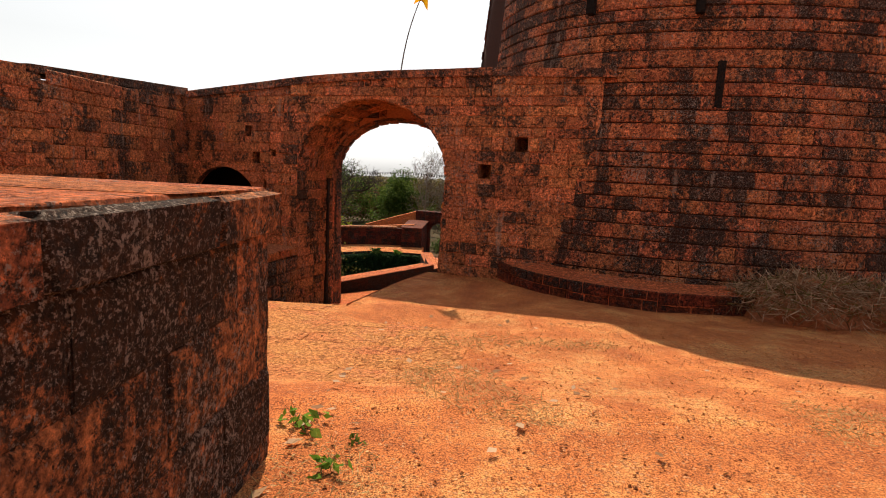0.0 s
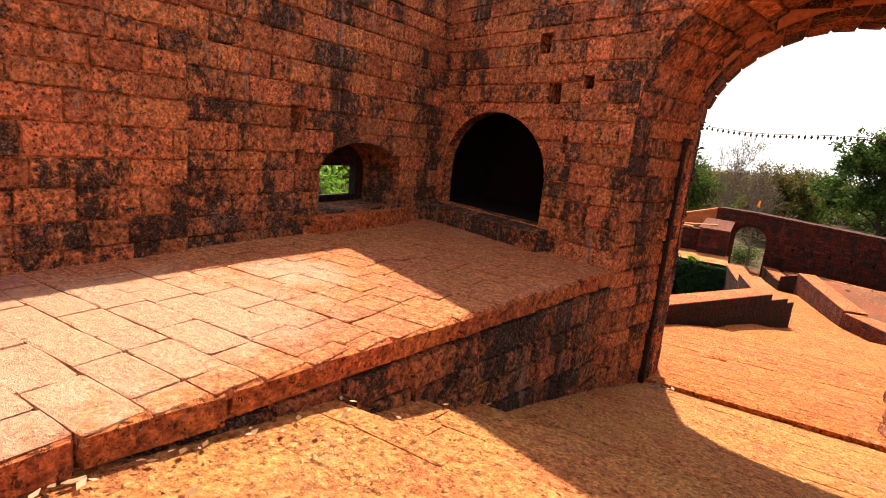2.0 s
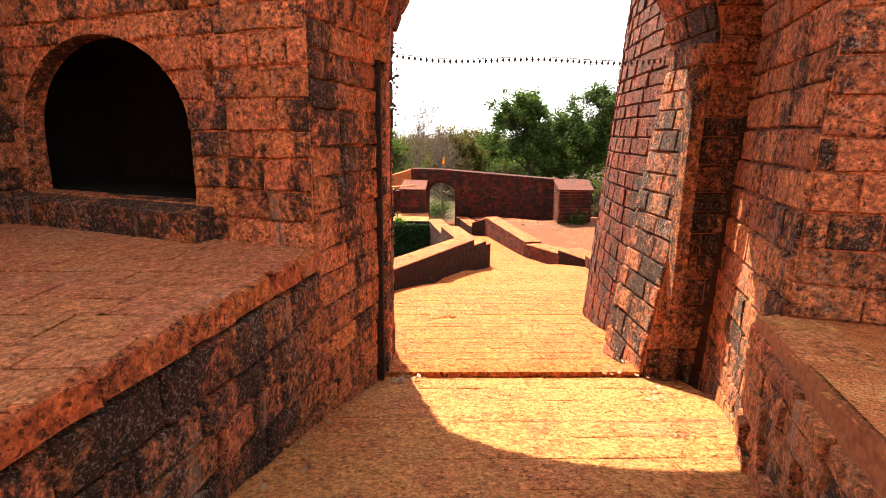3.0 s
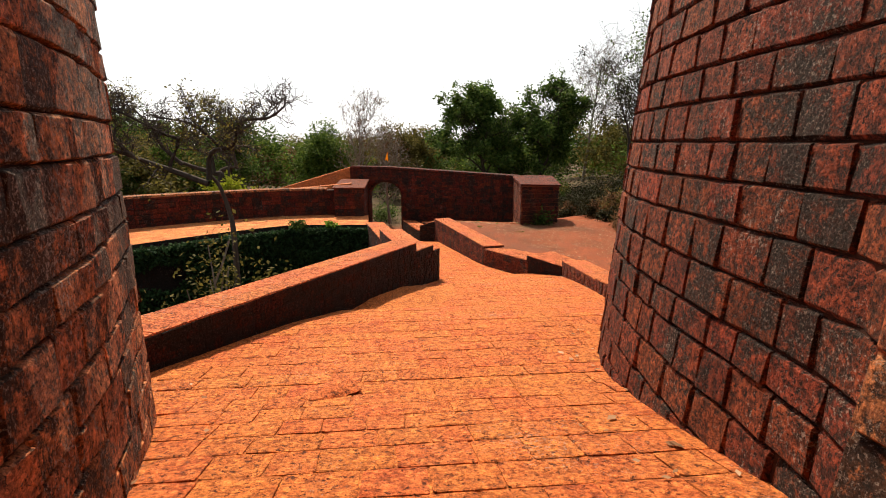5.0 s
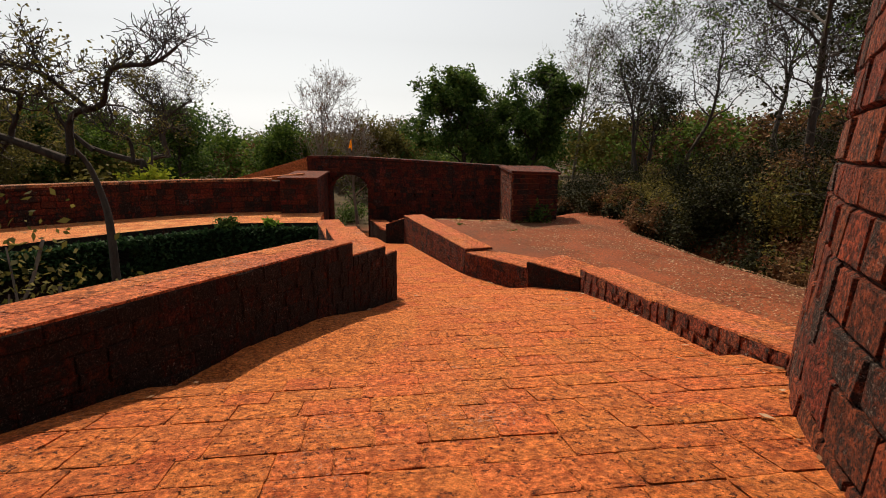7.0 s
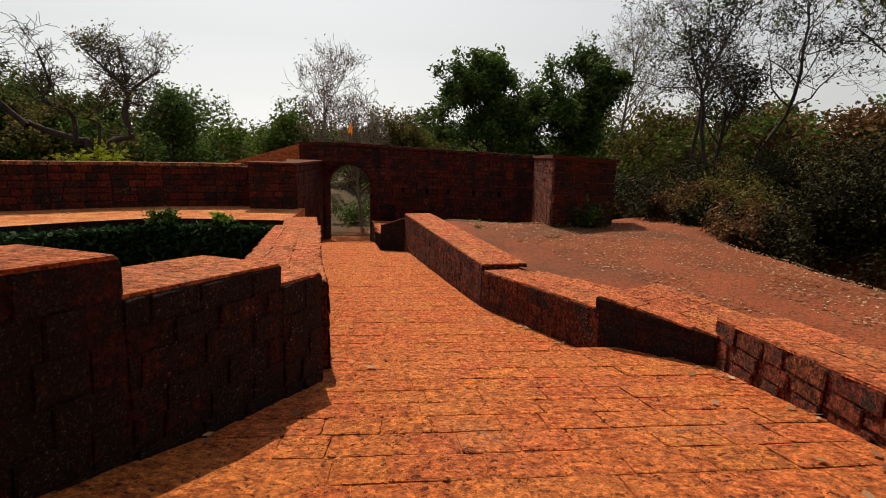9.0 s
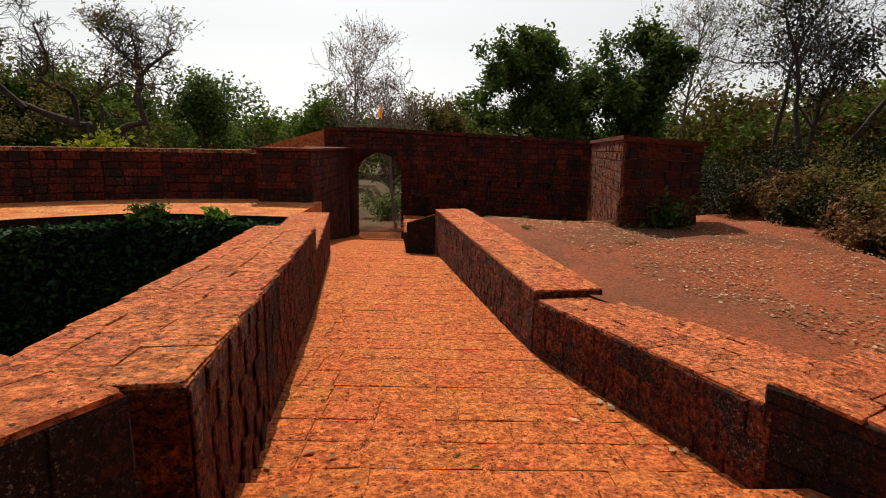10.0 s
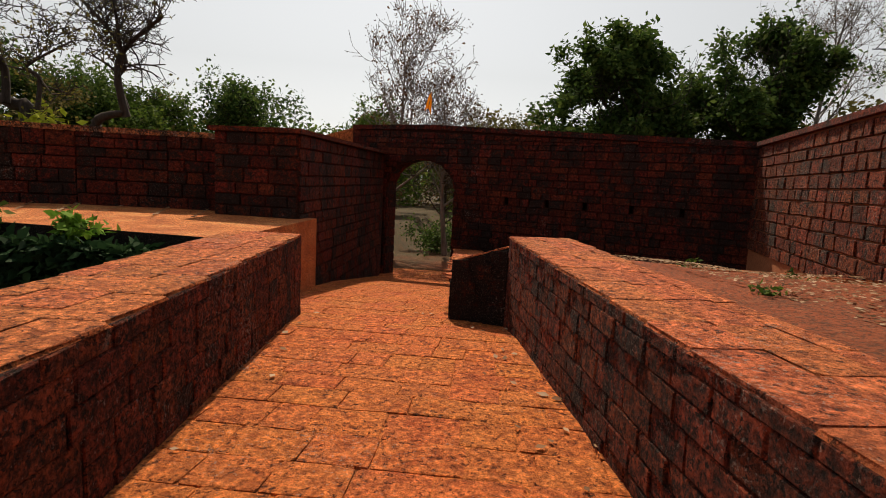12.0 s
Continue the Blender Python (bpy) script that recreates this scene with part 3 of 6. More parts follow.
def inner_ground():
    """The fort's upper yard: one sheet of earth, which falls to the gate, with the sunken way cut out of it."""
    def edge(y):
        return float(np.interp(y, [5.3, 6.8, 8.0, 8.1], [-0.75, -0.4, -0.02, 0.6]))
    v, f = [], []
    ys = [-30, -18, -10, -5, -2] + list(np.arange(-1, 9.3, 0.25))
    cols = 30
    for y in ys:
        left = -9.0 if y < 2.1 else -2.2 if y < 2.4 else edge(y)
        if 2.4 <= y < 5.3:
            left = -0.9
        for i in range(cols):
            s = (i / (cols - 1)) ** 1.6
            x = left + s * (14 - left)
            k = min(1, max(0, (x - 0.2) / 1.3)) if y >= 2.2 else 1.0
            k = max(k * k * (3 - 2 * k), min(1, max(0, (y - 4.7) / 0.6)), 1 - min(1, max(0, (y - 2.2) / 0.7)))
            v.append((x, y, (path_in(y) - 0.012) * (1 - k) + bank_z(y) * k + 0.03 * k * noise.noise(Vector((x * 1.1, y * 1.1, 0))) + 0.012 * k * noise.noise(Vector((x * 5, y * 5, 4)))))
    f = [(j * cols + i, j * cols + i + 1, (j + 1) * cols + i + 1, (j + 1) * cols + i) for j in range(len(ys) - 1) for i in range(cols - 1)]
    tagged(piece("floor_yard", v, f, M_DIRT, smooth=True), "orange earth yard with gravel and dried grass", "ground", kind="structure")
    # the bank's face towards the sunken way
    pts = [(edge(y), y) for y in np.linspace(5.3, 8.0, 9)]
    v = [(x - 0.02, y, z) for x, y in pts for z in (path_in(y) - 0.2, bank_z(y) + 0.01)]
    f = [(2 * i, 2 * i + 1, 2 * i + 3, 2 * i + 2) for i in range(len(pts) - 1)]
    bank = tagged(piece("wall_bank", v, f, M_MORTAR), "low laterite retaining wall beside the sunken way", "wall", kind="structure")
    lay_quad(bank, (-0.42, 6.75, -0.62), (-0.74, 5.35, -0.2), (-0.74, 5.35, -0.06), (-0.42, 6.75, -0.2), 0.17, 0.36, M_WALL, WALK_LINE, single=30, seed=32)
    lay_quad(bank, (-0.74, 5.35, -0.04), (-0.5, 5.35, -0.05), (-0.16, 6.75, -0.09), (-0.44, 6.75, -0.09), 0.4, 0.3, M_PAVE_IN, WALK_LINE, depth=0.007, gap=0.002, single=20, seed=33, name="edge_stone")
    lay_quad(bank, (-0.44, 6.75, -0.09), (-0.14, 6.75, -0.09), (0.28, 7.92, -0.13), (-0.02, 8.02, -0.13), 0.4, 0.3, M_PAVE_IN, WALK_LINE, depth=0.01, gap=0.002, single=20, seed=34, name="edge_stone")
    lay_quad(bank, (0.0, 8.04, -0.95), (-0.42, 6.75, -0.62), (-0.42, 6.75, -0.22), (0.0, 8.04, -0.16), 0.17, 0.36, M_WALL, WALK_LINE, single=60, seed=31)


inner_ground()


def stepped_floor(name, left, right, zf, cuts, label, mat, near, course, length, seed, single, stop, silt):
    """A floor between two lines (x at y), that follows zf and breaks at the steps; silt: how deep the dirt lies under the stones' faces, and how uneven."""
    ys = sorted(set(list(np.arange(stop[0], stop[1], 0.14)) + [stop[1]] + [c for k in cuts for c in k]))
    v = []
    for y in ys:
        a, b = left(y) - 0.25, right(y) + 0.25
        xs = [a + (b - a) * i / 24 for i in range(25)]
        v += [(x, y, zf(y) - silt[0] + silt[1] * noise.noise(Vector((x * 2.1, y * 2.1, 5)))) for x in xs]
    f = [(j * 25 + i, j * 25 + i + 1, (j + 1) * 25 + i + 1, (j + 1) * 25 + i) for j in range(len(ys) - 1) for i in range(24)]
    floor = tagged(piece(name, v, f, mat), label, "floor", kind="structure")
    flats = [stop[0]] + [c for k in cuts for c in k] + [stop[1]]
    for q in range(0, len(flats), 2):
        y0, y1 = flats[q], flats[q + 1]

        def surf(u, v, y0=y0):
            y = y0 + v
            tv = unit((0, 1, (zf(min(y + 0.1, y1)) - zf(max(y - 0.1, y0))) / (min(y + 0.1, y1) - max(y - 0.1, y0))))
            return np.array((u, y, zf(y))), np.array((1.0, 0, 0)), tv, np.cross((1, 0, 0), tv)

        lay(floor, surf, y1 - y0, lambda a, b, y0=y0: [(left(y0 + (a + b) / 2), right(y0 + (a + b) / 2))], course, length, mat, near,
            depth=0.04, gap=0.002, single=single, seed=seed + q, name="paving_stone", jitter=0.3, sink=0.036, flat=True)
    return floor


# the sunken way from the yard to the gate
stepped_floor("floor_inner", lambda y: float(np.interp(y, [2.3, 2.9, 3.05, 9.0, 9.8], [-2.4, -2.6, -3.5, -2.38, -2.3])), lambda y: float(np.interp(y, [2.3, 4.6, 5.2, 6.8, 8.4, 9.8], [0.9, 0.8, -0.68, -0.38, 0.15, 0.15])),
              path_in, [(5.72, 5.76), (6.33, 6.37), (6.83, 6.87)], "worn laterite flagstones with three low steps down to the gate", M_PAVE_IN, WALK_LINE[:5], 0.34, 0.44, 40, 110, (2.3, 9.72), (0.0, 0.013))
# the ramp outside
PATH_L = ([9.6, 10.3, 11.2, 12.3, 13.6, 20.7, 22, 29.4, 31.4, 38], [-2.1, -2.1, -2.2, -2.45, -2.95, 0.05, -0.1, -1.17, -1.9, -2.0])
PATH_R = ([9.6, 10.3, 11.0, 12.2, 13.4, 15.4, 16.2, 20.9, 21.7, 22.2, 29.5, 29.8, 36.2, 38], [0.1, 0.25, 0.5, 0.6, 0.78, 1.8, 2.5, 3.0, 2.45, 2.32, 0.88, 0.3, -0.15, -0.15])
stepped_floor("floor_ramp", lambda y: float(np.interp(y, *PATH_L)), lambda y: float(np.interp(y, *PATH_R)), path_out,
              [(16.62, 16.66), (21.56, 21.6)], "worn laterite block paving on a ramp", M_PAVE, WALK_LINE[4:], 0.27, 0.32, 50, 300, (9.68, 38.0), (0.006, 0.009))

# ---- platform, left wall and yard walls ----
PLAT_Z = 0.07
E1, E2 = (-3.5, 3.0), (-2.42, 8.68)          # front edge of the platform
platform = tagged(prism("platform", [E1, E2, (-5.4, 9.9), (-5.6, 3.0)], -1.7, PLAT_Z - 0.03, M_MORTAR), "raised laterite platform with lime and powder stains, beside the wall", "platform", kind="structure")
lay(platform, flat_surf((-5.2, 3.3, PLAT_Z), (1, 0, 0), (0, 1, 0)), 6.4,
    lambda v0, v1: [(float(np.interp(3.3 + (v0 + v1) / 2, [3.6, 9.7], [-0.02, 0.26])), float(np.interp(3.3 + (v0 + v1) / 2, [3.0, 8.68, 9.7], [1.74, 2.8, 0.6])))],
    0.24, 0.34, M_PLATFORM, WALK_LINE, depth=0.04, gap=0.002, single=280, seed=3, name="paving_stone", sink=0.036, flat=True)
ey = np.array((E2[0] - E1[0], E2[1] - E1[1], 0))
nose_n = unit(np.cross(unit(ey), (0, 0, 1)))
A1, A2 = np.array((*E1, 0.0)) - nose_n * 0.0, np.array((*E2, 0.0))
lay_quad(platform, A1 + (0, 0, -0.5), A2 + (0, 0, -1.35), A2 + (0, 0, PLAT_Z - 0.14), A1 + (0, 0, PLAT_Z - 0.14), 0.2, 0.4, M_WALL_DARK, WALK_LINE, single=70, seed=5)
lay_quad(platform, A1 + (0, 0, PLAT_Z - 0.13), A2 + (0, 0, PLAT_Z - 0.13), A2 + (0, 0, PLAT_Z + 0.004), A1 + (0, 0, PLAT_Z + 0.004), 0.14, 0.42, M_COPE, WALK_LINE, depth=0.05, single=30, seed=6, name="edge_stone")

# left wall: faces +x, runs along y
LW0, LW1 = (-5.27, 3.55), (-4.88, 9.8)
lw_t = unit((LW1[0] - LW0[0], LW1[1] - LW0[1]))
lw_len = math.dist(LW0, LW1)
lw_hole = [(arch_loop(4.2, 5.42, 0.26, 0.62, 0.95), 0.55), (box_loop(3.84, 1.0, 0.16, 0.24), 0.5), (box_loop(0.3, 1.3, 0.12, 0.14), 0.3), (box_loop(3.9, 0.72, 0.08, 0.14), 0.2)]
window_loop = box_loop(4.7, 0.33, 0.6, 0.33)
wall_left = tagged(wall_core("wall_left", LW0, lw_t, [(0, -1.5), (lw_len, -1.5), (lw_len, 2.74), (2.9, 2.42), (2.88, 2.5), (-0.4, 2.3), (-0.4, -1.5)],
                             [lw_hole[1], lw_hole[2], lw_hole[3], (lw_hole[0][0], 0)], 0.55, M_WALL), "old laterite block wall blackened with lichen", "wall", kind="structure")
left_spans = cut_spans(0, lw_len, [h for h, _ in lw_hole])
STEP_U = 2.86     # the wall is thicker up to here
lw_n = np.array((lw_t[1], -lw_t[0]))
thick = [np.array(LW0) + lw_t * u + lw_n * d for u, d in ((-0.4, 0.0), (STEP_U, 0.0), (STEP_U, 0.06), (-0.4, 0.06))]
prism("thickening", [tuple(p) for p in thick], -0.5, [2.36, 2.47, 2.47, 2.36], M_WALL, wall_left)
lay(wall_left, flat_surf((*(np.array(LW0) + lw_n * 0.06), 0), (*lw_t, 0), (0, 0, 1)), 2.38, lambda a, b: [(0.0, STEP_U)], 0.175, 0.31, M_WALL, [(-5, 7), (-5, 5)], depth=0.018, gap=0.007, single=140, seed=11, jitter=0.5)
lay(wall_left, flat_surf((*LW0, 0), (*lw_t, 0), (0, 0, 1)), 2.38, lambda a, b: [(max(p, STEP_U), q) for p, q in left_spans(a, b) if q > STEP_U + 0.05], 0.175, 0.31, M_WALL, [(-5, 7), (-5, 5)], depth=0.018, gap=0.007, single=140, seed=13, jitter=0.5)
lay(wall_left, flat_surf((*LW0, 2.38), (*lw_t, 0), (0, 0, 1)), 0.2, lambda a, b: [(3.0, lw_len)], 0.2, 0.36, M_WALL, [(-5, 7)], depth=0.026, single=10, seed=12)
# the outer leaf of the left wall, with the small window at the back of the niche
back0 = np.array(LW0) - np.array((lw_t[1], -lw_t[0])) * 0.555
# near-black stone here puts the niche's inner shade into the colour
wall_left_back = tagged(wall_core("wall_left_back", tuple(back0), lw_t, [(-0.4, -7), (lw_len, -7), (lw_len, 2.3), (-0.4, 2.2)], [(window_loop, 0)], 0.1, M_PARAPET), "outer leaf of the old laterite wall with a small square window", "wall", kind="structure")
coping = tagged(prism("trim_coping_left", [(-5.2, 6.45), (-4.84, 9.72), (-5.6, 9.9), (-5.95, 6.45)], [2.52, 2.68, 2.68, 2.52], [2.62, 2.83, 2.83, 2.62], M_WALL), "weathered coping of the laterite wall", "coping", kind="structure")
prism("coping_stone", [(-5.42, 3.2), (-5.22, 6.4), (-5.95, 6.4), (-6.1, 3.2)], [2.3, 2.46, 2.46, 2.3], [2.41, 2.6, 2.6, 2.41], M_WALL, coping)
niche_sill = prism("niche_sill", [(-5.03, 7.65), (-4.88, 7.7), (-4.8, 9.05), (-4.96, 9.05)], PLAT_Z, 0.24, M_COPE, wall_left)

# high wall at the end of the platform, and the lower block at its foot
YW = [(-5.6, 3.75), (-2.5, 2.8), (-2.75, 2.0), (-5.9, 2.6)]
wall_end = tagged(prism("wall_platform_end", YW, -1.0, 3.6, M_MORTAR), "high sunlit laterite wall at the end of the platform", "wall", kind="structure")
lay_quad(wall_end, (-2.5, 2.8, -0.2), (-5.6, 3.75, -0.2), (-5.6, 3.75, 3.6), (-2.5, 2.8, 3.6), 0.2, 0.4, M_COPE, WALK_LINE, single=60, seed=14)
lay_quad(wall_end, (-2.75, 2.0, -0.2), (-2.5, 2.8, -0.2), (-2.5, 2.8, 3.6), (-2.75, 2.0, 3.6), 0.2, 0.4, M_COPE, WALK_LINE, single=30, seed=15)
BK = [(-0.28, 1.56), (-0.3, -1.6), (-3.2, -1.6), (-2.8, 2.1), (-1.4, 1.62)]
wall_block = tagged(prism("wall_yard", BK, -0.2, 1.375, M_WALL_DARK), "low thick laterite wall with a black-stained side and sunlit top", "wall", kind="structure")
lay_quad(wall_block, (-0.3, -1.6, 0.15), (-0.28, 1.56, 0.15), (-0.28, 1.56, 1.23), (-0.3, -1.6, 1.23), 0.27, 0.62, M_WALL_DARK, WALK_LINE, depth=0.008, gap=0.001, single=40, seed=16)
lay_quad(wall_block, (-0.3, -1.6, 1.23), (-0.28, 1.56, 1.23), (-0.28, 1.56, 1.39), (-0.3, -1.6, 1.39), 0.17, 0.7, M_WALL_DARK, WALK_LINE, depth=0.05, gap=0.004, single=12, seed=17, name="edge_stone")
lay_quad(wall_block, (-0.28, 1.56, 0.1), (-1.4, 1.62, 0.1), (-1.4, 1.62, 1.38), (-0.28, 1.56, 1.38), 0.25, 0.5, M_COPE, WALK_LINE, depth=0.03, gap=0.004, single=20, seed=18)
lay_quad(wall_block, (-1.4, 1.62, 0.0), (-2.8, 2.1, 0.0), (-2.8, 2.1, 1.38), (-1.4, 1.62, 1.38), 0.25, 0.5, M_COPE, WALK_LINE, depth=0.03, gap=0.004, single=20, seed=19)
lay_quad(wall_block, (-3.0, -1.6, 1.375), (-0.3, -1.6, 1.375), (-0.28, 1.56, 1.375), (-2.8, 1.75, 1.375), 0.5, 0.8, M_COPE, WALK_LINE, depth=0.025, gap=0.004, single=40, seed=20, name="top_stone", flat=True)
# plain walls that close the yard behind the camera
for nm, poly in (("wall_yard_back", [(-9, -12), (14, -12), (14, -12.8), (-9, -12.8)]), ("wall_yard_east", [(13, -12), (13.8, -12), (13.8, 9), (13, 9)]), ("wall_yard_west", [(-9.6, -12.8), (-9, -12.8), (-9, 2.6), (-9.6, 2.6)])):
    tagged(prism(nm, poly, -1, 3.0, M_WALL), "plain laterite yard wall", "wall", kind="structure")

# ---- gate wall ----
GW0 = np.array((-5.2, 9.78))
GW_T = unit((1, -0.33))
on_gate = lambda x: (x - GW0[0]) / GW_T[0]      # distance along the wall at the plan's x
gu = on_gate
arch_in = arch_loop(gu(-2.4), gu(0.08), -1.6, 1.42, 2.62, 0.1)
niche = arch_loop(gu(-4.78), gu(-3.24), 0.3, 0.72, 1.4)
pits = [(box_loop(gu(-3.33), 1.48, 0.16, 0.21), 0.45), (box_loop(gu(-3.5), 1.96, 0.15, 0.19), 0.45), (box_loop(gu(1.2), 1.84, 0.2, 0.22), 0.4), (box_loop(gu(0.68), 1.42, 0.2, 0.22), 0.4), (box_loop(gu(-3.1), 1.04, 0.07, 0.16), 0.2), (box_loop(gu(-2.95), 1.62, 0.12, 0.12), 0.15)]
top_gate = [(gu(2.35), 2.92), (gu(2.1), 2.92), (gu(0.8), 2.97), (gu(-0.8), 2.94), (gu(-1.9), 2.88), (gu(-2.9), 2.8), (gu(-5.2), 2.64)]
gate_wall = tagged(wall_core("wall_gate", GW0, GW_T, [(0, -1.6), arch_in[0]] + arch_in[2:][::-1] + [arch_in[1], (gu(2.35), -1.6)] + top_gate, [(niche, 0.16)] + pits, 1.2, M_WALL, chamber=niche), "laterite gate wall with a round arch, an arched niche and small holes", "wall", kind="structure")
gate_holes = [arch_in, niche] + [p for p, _ in pits]
gate_spans = cut_spans(0.02, gu(2.3), gate_holes)
lay(gate_wall, flat_surf((*GW0, -1.3), (*GW_T, 0), (0, 0, 1)), 3.95, lambda a, b: gate_spans(a - 1.3, b - 1.3), 0.175, 0.31, M_WALL, [(-2.4, 9)], depth=0.02, gap=0.008, single=390, seed=21, jitter=0.5)

# niche chamber, with shade put into its near-black stone, and the kerb before it
at_gate = lambda u, d: tuple(GW0 + GW_T * u + np.array((-GW_T[1], GW_T[0])) * d)
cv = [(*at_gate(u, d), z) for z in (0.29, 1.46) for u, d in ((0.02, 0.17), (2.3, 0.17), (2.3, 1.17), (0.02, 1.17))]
chamber = piece("niche_chamber", cv, [(0, 1, 2, 3), (7, 6, 5, 4), (1, 5, 6, 2), (2, 6, 7, 3), (3, 7, 4, 0)], M_RECESS_SHADE, gate_wall, "black chamber behind the niche, shade in its colour")
prism("niche_sill", [at_gate(u, d) for u, d in ((gu(-4.86), -0.01), (gu(-4.86), -0.2), (gu(-3.9), -0.17), (gu(-3.12), -0.2), (gu(-3.1), -0.01))], PLAT_Z - 0.02, [0.29, 0.26, 0.25, 0.25, 0.29], M_WALL_DARK, gate_wall)


def gate_top_z(u):
    return float(np.interp(u, [p[0] for p in top_gate[::-1]], [p[1] for p in top_gate[::-1]]))


gate_coping = tagged(piece("trim_coping_gate", *(lambda us: (
    [np.array((*(GW0 + GW_T * u + np.array((GW_T[1], -GW_T[0])) * d), gate_top_z(u) + h)) for u in us for d, h in ((0.06, -0.02), (0.06, 0.1), (-1.0, 0.12), (-1.0, -0.02))],
    [(4 * i + k, 4 * i + (k + 1) % 4, 4 * i + 4 + (k + 1) % 4, 4 * i + 4 + k) for i in range(len(us) - 1) for k in range(4)]))(list(np.linspace(0, gu(2.5), 24))), M_WALL), "weathered coping along the gate wall", "coping", kind="structure")
# courses between the face and the coping follow the wall's top
for k in range(10):
    ua, ub = gu(2.33) * k / 10, gu(2.33) * (k + 1) / 10
    za, zb = gate_top_z(ua), gate_top_z(ub)
    pa, pb = GW0 + GW_T * ua, GW0 + GW_T * ub
    lay_quad(gate_wall, (*pa, 2.65), (*pb, 2.65), (*pb, max(zb, 2.69)), (*pa, max(za, 2.68)), 0.16, 0.34, M_WALL, [(-2.4, 9)], depth=0.026, gap=0.004, single=3, seed=60 + k)


def arch_lining(parent, origin, tu, loop, depth, seed, mat, single, depth_right=None):
    """Stones on the jambs and the underside of an arched opening, which may be deeper at its right jamb."""
    deep = depth_right or depth
    tu = unit((*tu, 0))
    nn = np.cross(tu, (0, 0, 1))
    o = np.asarray((*origin, 0), float)
    pts = ([loop[1]] + loop[2:] + [loop[0]])[::-1]
    pts = [o + tu * u + np.array((0, 0, z)) for u, z in pts]
    cum = [0.0]
    for a, b in zip(pts, pts[1:]):
        cum.append(cum[-1] + np.linalg.norm(b - a))

    def surf(u, v):
        i = max(0, min(len(pts) - 2, int(np.searchsorted(cum, v) - 1)))
        s = (v - cum[i]) / max(1e-6, cum[i + 1] - cum[i])
        t = unit(pts[i + 1] - pts[i])
        return pts[i] * (1 - s) + pts[i + 1] * s - nn * u, -nn, t, np.cross(-nn, t)

    lay(parent, surf, cum[-1], lambda a, b: [(0.0, depth + (deep - depth) * (a + b) / 2 / cum[-1])], 0.19, 0.36, mat, WALK_LINE, depth=0.025, single=single, seed=seed)


arch_lining(gate_wall, GW0, GW_T, arch_in, 0.8, 71, M_WALL, 90, 1.6)


def kink(x):
    """How far the gate wall stands before or behind its straight line, at the plan's x."""
    return float(np.interp(x, [-5.2, -2.4, 0.08, 1.0], [0.07, -0.2, 0.0, 0.0]))


def bend_wall(ob):
    """Bends a wall and its stones to the line of kink()."""
    for q in [ob] + list(ob.children_recursive):
        if q.data.name in shared:
            p = q.matrix_basis.translation
            slope = (kink(p.x + 0.05) - kink(p.x - 0.05)) / 0.1
            q.matrix_basis = Matrix(((1, 0, 0, 0), (slope, 1, 0, kink(p.x) - slope * p.x), (0, 0, 1, 0), (0, 0, 0, 1))) @ q.matrix_basis
        else:
            for v in q.data.vertices:
                v.co.y += kink(v.co.x)


shared = {me.name for me in block_meshes.values()}
bm = bmesh.new()
bm.from_mesh(gate_wall.data)
for x in (-4.3, -3.3, -2.4, -1.6, -0.8, 0.08, 1.0):
    bmesh.ops.bisect_plane(bm, geom=bm.verts[:] + bm.edges[:] + bm.faces[:], plane_co=(x, 0, 0), plane_no=(1, 0, 0))
bm.to_mesh(gate_wall.data)
bm.free()
bend_wall(gate_wall)
bend_wall(gate_coping)
# the door frame: a second, narrower arch, square to the way
FR0, FR_T = (-5.0, 9.62), (1.0, 0.0)
arch_out = arch_loop(5.0 - 2.07, 5.0 + 0.05, -1.6, 1.38, 2.45, 0.42)
frame_wall = tagged(wall_core("wall_door_frame", FR0, FR_T, [(2.3, -1.6), arch_out[0]] + arch_out[2:][::-1] + [arch_out[1], (6.2, -1.6), (6.2, 2.9), (2.3, 2.75)], [], 0.85, M_MORTAR), "inner arch of the gate with door rebates and black lichen", "wall", kind="structure")
arch_lining(frame_wall, FR0, FR_T, arch_out, 0.85, 72, M_WALL_DARK, 60)
lay(frame_wall, flat_surf((FR0[0], FR0[1], -1.3), (1, 0, 0), (0, 0, 1)), 3.9, (lambda s: lambda a, b: s(a - 1.3, b - 1.3))(cut_spans(2.35, 6.1, [arch_out])), 0.18, 0.3, M_WALL_DARK, [(-2.1, 9.6), (0.1, 9.6)], depth=0.03, single=60, seed=73)
for x0, x1, z0 in ((-2.3, -2.0, 1.28), (0.2, 0.46, 1.28)):
    prism("corbel_stone", [(x0, 9.48), (x1, 9.48), (x1, 9.7), (x0, 9.7)], z0, z0 + 0.14, M_WALL, frame_wall)
# left post near black: the door rebate's shade is put into its colour
for x0, x1, stone in ((-2.34, -2.07, M_PARAPET), (0.24, 0.34, M_WALL_DARK)):
    prism("door_post", [(x0, 9.5), (x1, 9.5), (x1, 9.63), (x0, 9.63)], -1.35, 1.28, stone, frame_wall)
tagged(prism("trim_sill", [(-2.2, 9.62), (0.2, 9.62), (0.2, 9.78), (-2.2, 9.78)], -1.5, -1.2, M_PAVE), "worn stone threshold of the gate", "threshold", kind="structure")

